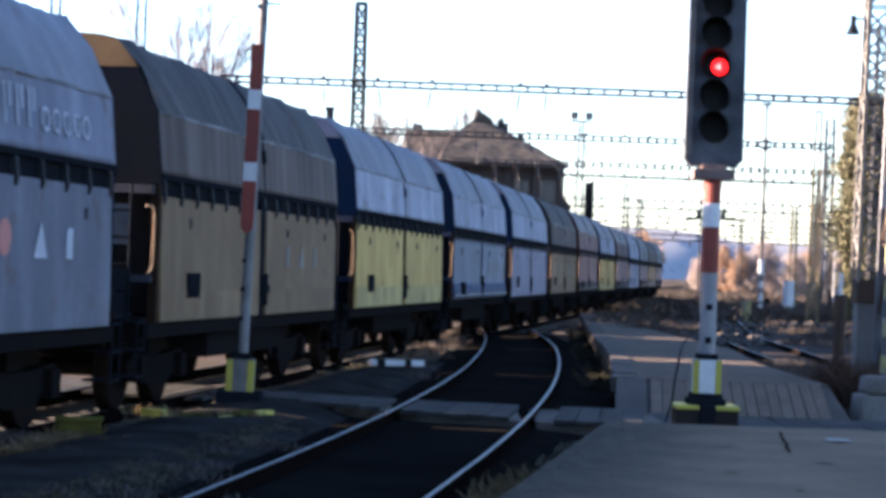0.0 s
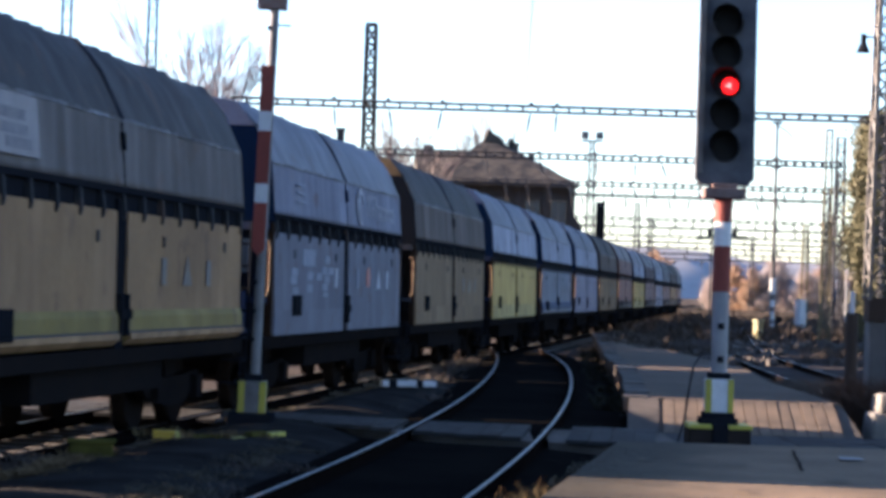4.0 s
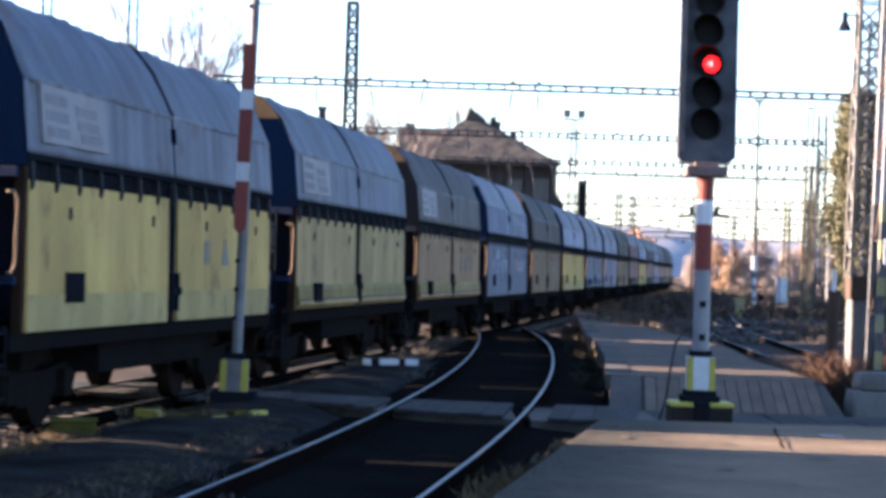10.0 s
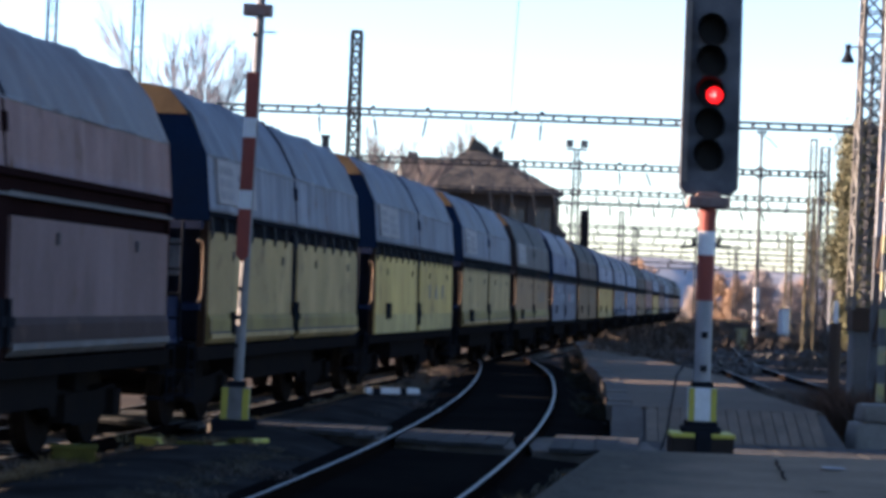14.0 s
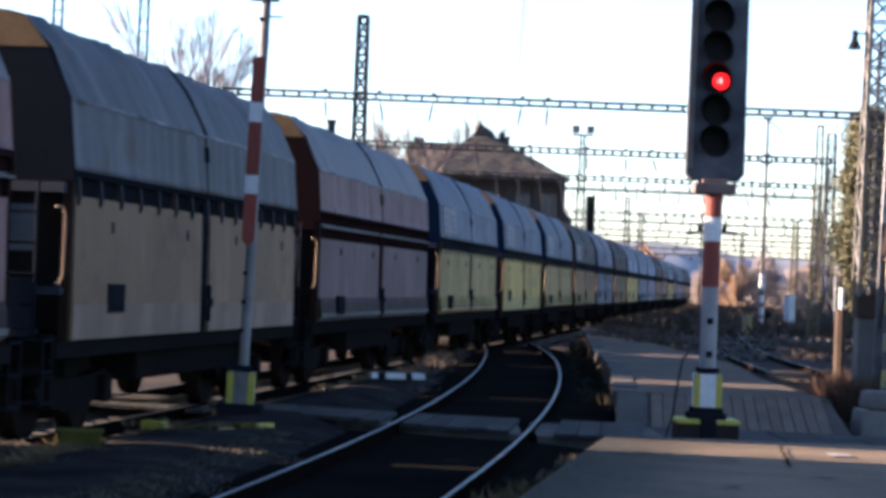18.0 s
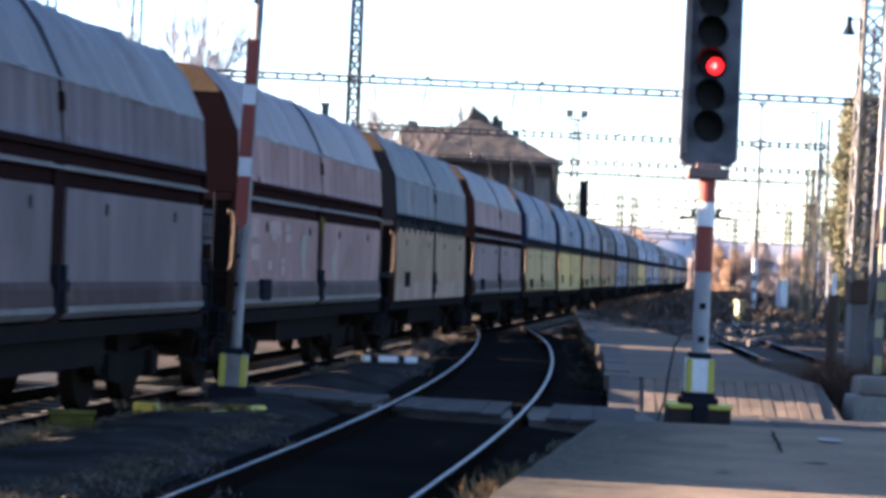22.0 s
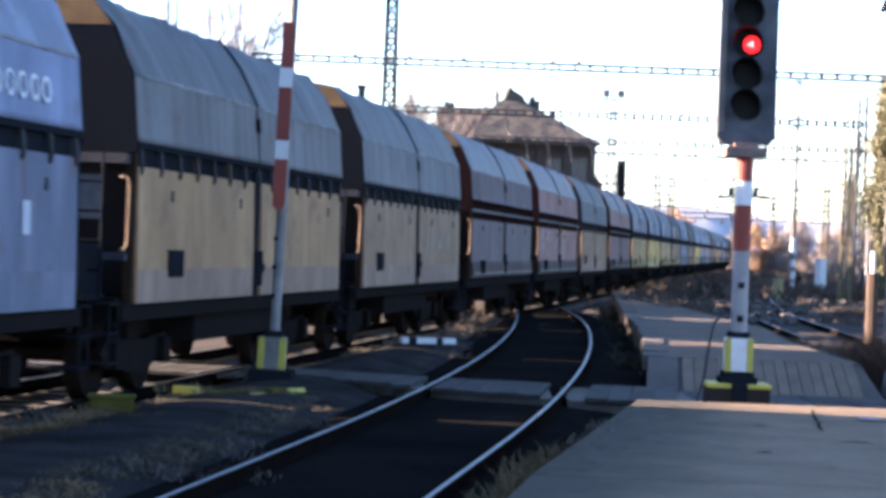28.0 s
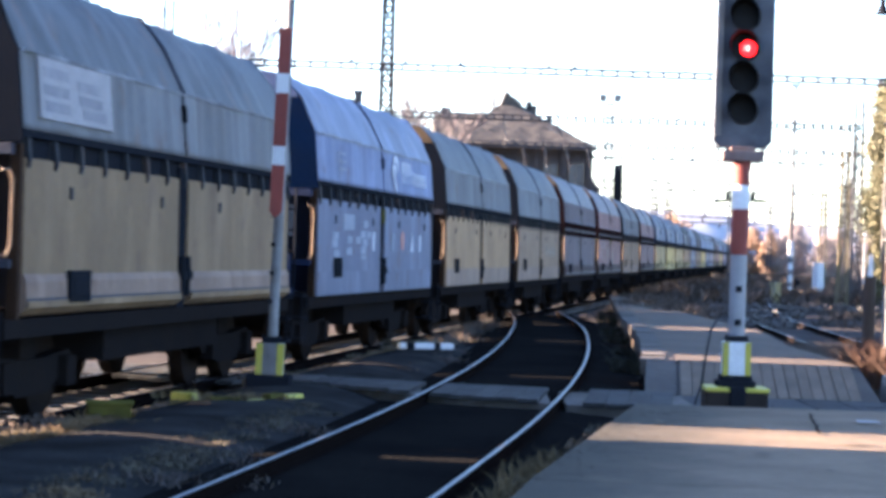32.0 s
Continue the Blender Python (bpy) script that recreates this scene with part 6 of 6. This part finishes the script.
tufts("straw", straw, 2600, 0.09, 0.9, "straw", "trodden pale straw beside the goods track", lambda x, y: 0.14, 0.006, 31)
isl = [(-3.6 + rs.uniform(-0.5, 1.9), rs.uniform(15.2, 20.5), 0.5) for k in range(26)] + [(-3.5, 18.2, 0.5), (-3.9, 17.5, 0.4), (-3.2, 19.6, 0.4)]
tufts("dry_grass", isl[-3:], 900, 0.12, 0.7, "drygrass", "pale dry grass beside the goods track", lambda x, y: 0.1, 0.006, 24)
tufts("dry_grass", isl, 3000, 0.07, 0.8, "weed", "flattened dry grass between the tracks", lambda x, y: 0.12, 0.007, 4)
tufts("dry_grass", [(-2.6, 22.9, 0.35), (-3.1, 23.3, 0.3), (-2.2, 23.2, 0.3), (-2.5, 27.2, 0.35), (-3.4, 20.4, 0.3)], 450, 0.12, 0.5, "drygrass", "tufts of dry grass by the yellow edging", lambda x, y: 0.15, 0.008, 6)
far_isl = []
for k in range(24):
    y = rs.uniform(33, 62)
    far_isl.append((side_x(y) - 1.7 + rs.uniform(-0.4, 0.2), y, 0.35))
tufts("dry_grass", far_isl, 1800, 0.2, 0.6, "weed", "brown weeds between the converging tracks", lambda x, y: 0.0, 0.012, 7)
brush = [(5.75 + rs.uniform(-0.35, 0.7), 29.7 + 0.16 * k, 0.25) for k in range(18)]
tufts("weeds", brush, 2600, 0.75, 0.4, "rustweed", "rust-red dead weeds round the mast footing", lambda x, y: 0.1, 0.008, 8)
tufts("weeds", [(5.5 + 0.07 * (y - 31) + rs.uniform(-0.2, 1.2), y, 0.45) for y in [31 + 0.35 * k for k in range(50)]], 6000, 0.4, 0.5, "weed", "low grey-brown dead weeds along the platform", lambda x, y: -0.22, 0.008, 9)
yard = [p for p in ((rs.uniform(5.8, 26), rs.uniform(36, 120), rs.uniform(0.5, 1.4)) for k in range(260)) if clear_of_track(p[0], p[1])]
tufts("weeds", yard, 24000, 0.36, 0.8, "weed", "brown dead weeds over the yard", lambda x, y: -0.24, 0.018, 10)
far_yard = [(rs.uniform(9, 20 + 0.14 * (y - 100)), y, rs.uniform(1.0, 3.0)) for y in [100 + 1.3 * k for k in range(130)]]
tufts("weeds", far_yard, 16000, 0.75, 0.7, "weed", "brown dead weeds over the far yard", lambda x, y: -0.24, 0.04, 61)
tufts("dry_grass", yard[::5], 1500, 0.3, 0.7, "drygrass", "pale dry grass over the yard", lambda x, y: -0.24, 0.018, 12)
plat_w = [(rs.uniform(edge_x(60) + 0.2, 6.5), rs.uniform(56, 78), 0.5) for k in range(26)]
tufts("dry_grass", plat_w, 1500, 0.22, 0.7, "weed", "brown dry grass at the far platform end", lambda x, y: 0.4 if x > edge_x(y) else 0.0, 0.014, 13)
tufts("weeds", [(edge_x(y) - 0.25, y, 0.25) for y in (33, 35, 36, 39, 44, 48, 52, 57, 61, 66)], 900, 0.25, 0.6, "mossdark", "dark weeds along the foot of the platform", lambda x, y: 0.0, 0.014, 14)


# ---- rubble, loose stones ----
def rubble(spots, count, size, label, zf, seed, material="rubble"):
    rnd = random.Random(seed)
    verts, faces = [], []
    base = [(-1, -1, -0.6), (1, -1, -0.6), (1, 1, -0.6), (-1, 1, -0.6), (-0.7, -0.8, 0.6), (0.8, -0.6, 0.5), (0.6, 0.8, 0.7), (-0.8, 0.6, 0.5)]
    fs = ((3, 2, 1, 0), (4, 5, 6, 7), (0, 1, 5, 4), (1, 2, 6, 5), (2, 3, 7, 6), (3, 0, 4, 7))
    for k in range(count):
        x, y, r = rnd.choice(spots)
        a, q = rnd.uniform(0, 6.283), r * math.sqrt(rnd.random())
        s = size * rnd.uniform(0.4, 1.4)
        px, py = x + q * math.cos(a), y + q * math.sin(a)
        rot = Euler((rnd.uniform(-0.6, 0.6), rnd.uniform(-0.6, 0.6), rnd.uniform(0, 6))).to_matrix()
        i = len(verts)
        verts += [tuple(Vector((px, py, zf(px, py) + 0.3 * s)) + rot @ (Vector(v) * s * 0.5)) for v in base]
        faces += [tuple(i + j for j in f) for f in fs]
    me = bpy.data.meshes.new("rubble")
    me.from_pydata(verts, [], faces)
    return tagged(link("rubble", me, material), label, "stones", kind="stuff")


rubble([(9.2, 74, 1.4), (10.4, 80, 1.6), (8.2, 66, 1.2), (13, 90, 2.5), (17, 96, 3)], 200, 0.26, "heaps of pale broken rubble in the yard", lambda x, y: -0.22, 3)
rubble([(on_line(s, o).x, on_line(s, o).y, 0.5) for s in range(-50, 0, 2) for o in (1.6, 2.0)], 1500, 0.07, "loose dark ballast stones beside the goods track", lambda x, y: -0.16, 4, "stones")
rubble([(side_x(y) + o, y, 0.4) for y in range(14, 50, 1) for o in (-1.3, 1.2)], 1500, 0.055, "loose dark ballast stones beside the side track", lambda x, y: -0.02, 5, "stones")

# ---- overhead wires ----
for k, (off, z) in enumerate(((0.0, 6.2), (0.0, 7.4), (-4.75, 6.2), (9.5, 6.3), (14.5, 6.3))):
    w = thing("overhead_wire", pose(0, 0, 0), "thin overhead line wire above the tracks", "wire", "overhead wires")
    bm = bmesh.new()
    pts = [on_line(s, off, z - (0.5 * math.sin(math.pi * ((s + 60) % 40) / 40) if z > 7 else 0)) for s in range(17 if off == 0.0 else 10, 300, 10)]
    sweep(bm, pts, ((-0.007, -0.005), (0.007, -0.005), (0.0, 0.008)))
    part("wire", bm, "wire", w)
bm = bmesh.new()
sweep(bm, [Vector((2.1, 77, 8.0)), Vector((1.7, 60, 8.6)), Vector((1.25, 40, 9.0))], ((-0.008, -0.006), (0.008, -0.006), (0.0, 0.009)))
w = thing("overhead_wire", pose(0, 0, 0), "thin overhead line wire above the tracks", "wire", "overhead wires")
part("wire", bm, "wire", w)

# ---- dirt, cracks and marks on the near paving ----
def stain(name, outline, material, z=NZ + 0.018):
    bm = bmesh.new()
    bm.faces.new([bm.verts.new((x, y, z)) for x, y in outline])
    return part(name, bm, material, near_pave)


def crack(points, w):
    left = [(x - w * (0.6 + 0.5 * noise.noise(Vector((y * 3, 1, 0)))), y) for x, y in points]
    right = [(x + w * (0.6 + 0.5 * noise.noise(Vector((y * 3, 5, 0)))), y) for x, y in points]
    return stain("crack", left + right[::-1], "crack")


crack([(3.13 - 0.035 * k + 0.03 * noise.noise(Vector((k * 0.7, 0, 0))), 20.5 - 0.3 * k) for k in range(9)], 0.022)
crack([(4.3 + 0.05 * noise.noise(Vector((k * 0.7, 8, 0))), 18.0 - 0.3 * k) for k in range(12)], 0.012)
for cx, cy, rx, ry in ((2.12, 16.1, 0.07, 0.10), (2.43, 14.95, 0.03, 0.12), (2.40, 18.6, 0.10, 0.1), (3.35, 15.2, 0.04, 0.22), (1.6, 18.9, 0.05, 0.18), (3.0, 17.3, 0.14, 0.08)):
    stain("oil_stain", [(cx + rx * (0.8 + 0.6 * noise.noise(Vector((k, cx, cy)))) * math.cos(k * 0.4488), cy + ry * (0.8 + 0.6 * noise.noise(Vector((k, cy, 3)))) * math.sin(k * 0.4488)) for k in range(14)], "patch")


stain("pale_patch", [(3.42, 19.55), (3.62, 19.52), (3.64, 19.85), (3.45, 19.9)], "palemark")
tufts("green_weeds", [(near_edge(y) + 0.75 * rs.random() ** 2 - 0.08, y, 0.16) for y in [11.5 + 0.1 * k for k in range(92)]], 24000, 0.014, 1.2, "mossdark", "low dark weeds and dirt creeping over the paving edge", lambda x, y: NZ + 0.01 if x > near_edge(y) else 0.2, 0.007, 41)
tufts("dry_grass", [(near_edge(y) + rs.uniform(-0.1, 0.12), y, 0.12) for y in (13.0, 13.2, 13.5, 13.7, 13.9, 17.5, 18.3)], 420, 0.13, 0.5, "straw", "dry yellow stalks at the paving edge", lambda x, y: 0.22, 0.005, 42)
tufts("stubble", [(side_x(y) - 1.5 - rs.random() * 1.6, y, 0.35) for y in [14.2 + 0.12 * k for k in range(75)]], 9000, 0.05, 0.9, "islandgrass", "low dull stubble on the cinders between the tracks", lambda x, y: 0.135, 0.006, 51)
tufts("stubble", [(-3.1 + rs.uniform(-0.7, 0.5) - 0.12 * (y - 14), y, 0.3) for y in [13.0 + 0.06 * k for k in range(80)]], 10000, 0.05, 0.9, "straw", "pale trodden stubble beside the goods track", lambda x, y: 0.125, 0.007, 53)
tufts("stubble", [(side_x(y) - 1.9 - rs.random() * 0.8, y, 0.4) for y in [29 + 0.4 * k for k in range(30)]], 3500, 0.07, 0.9, "islandgrass", "low dull stubble between the converging tracks", lambda x, y: 0.1, 0.008, 52)

motions()
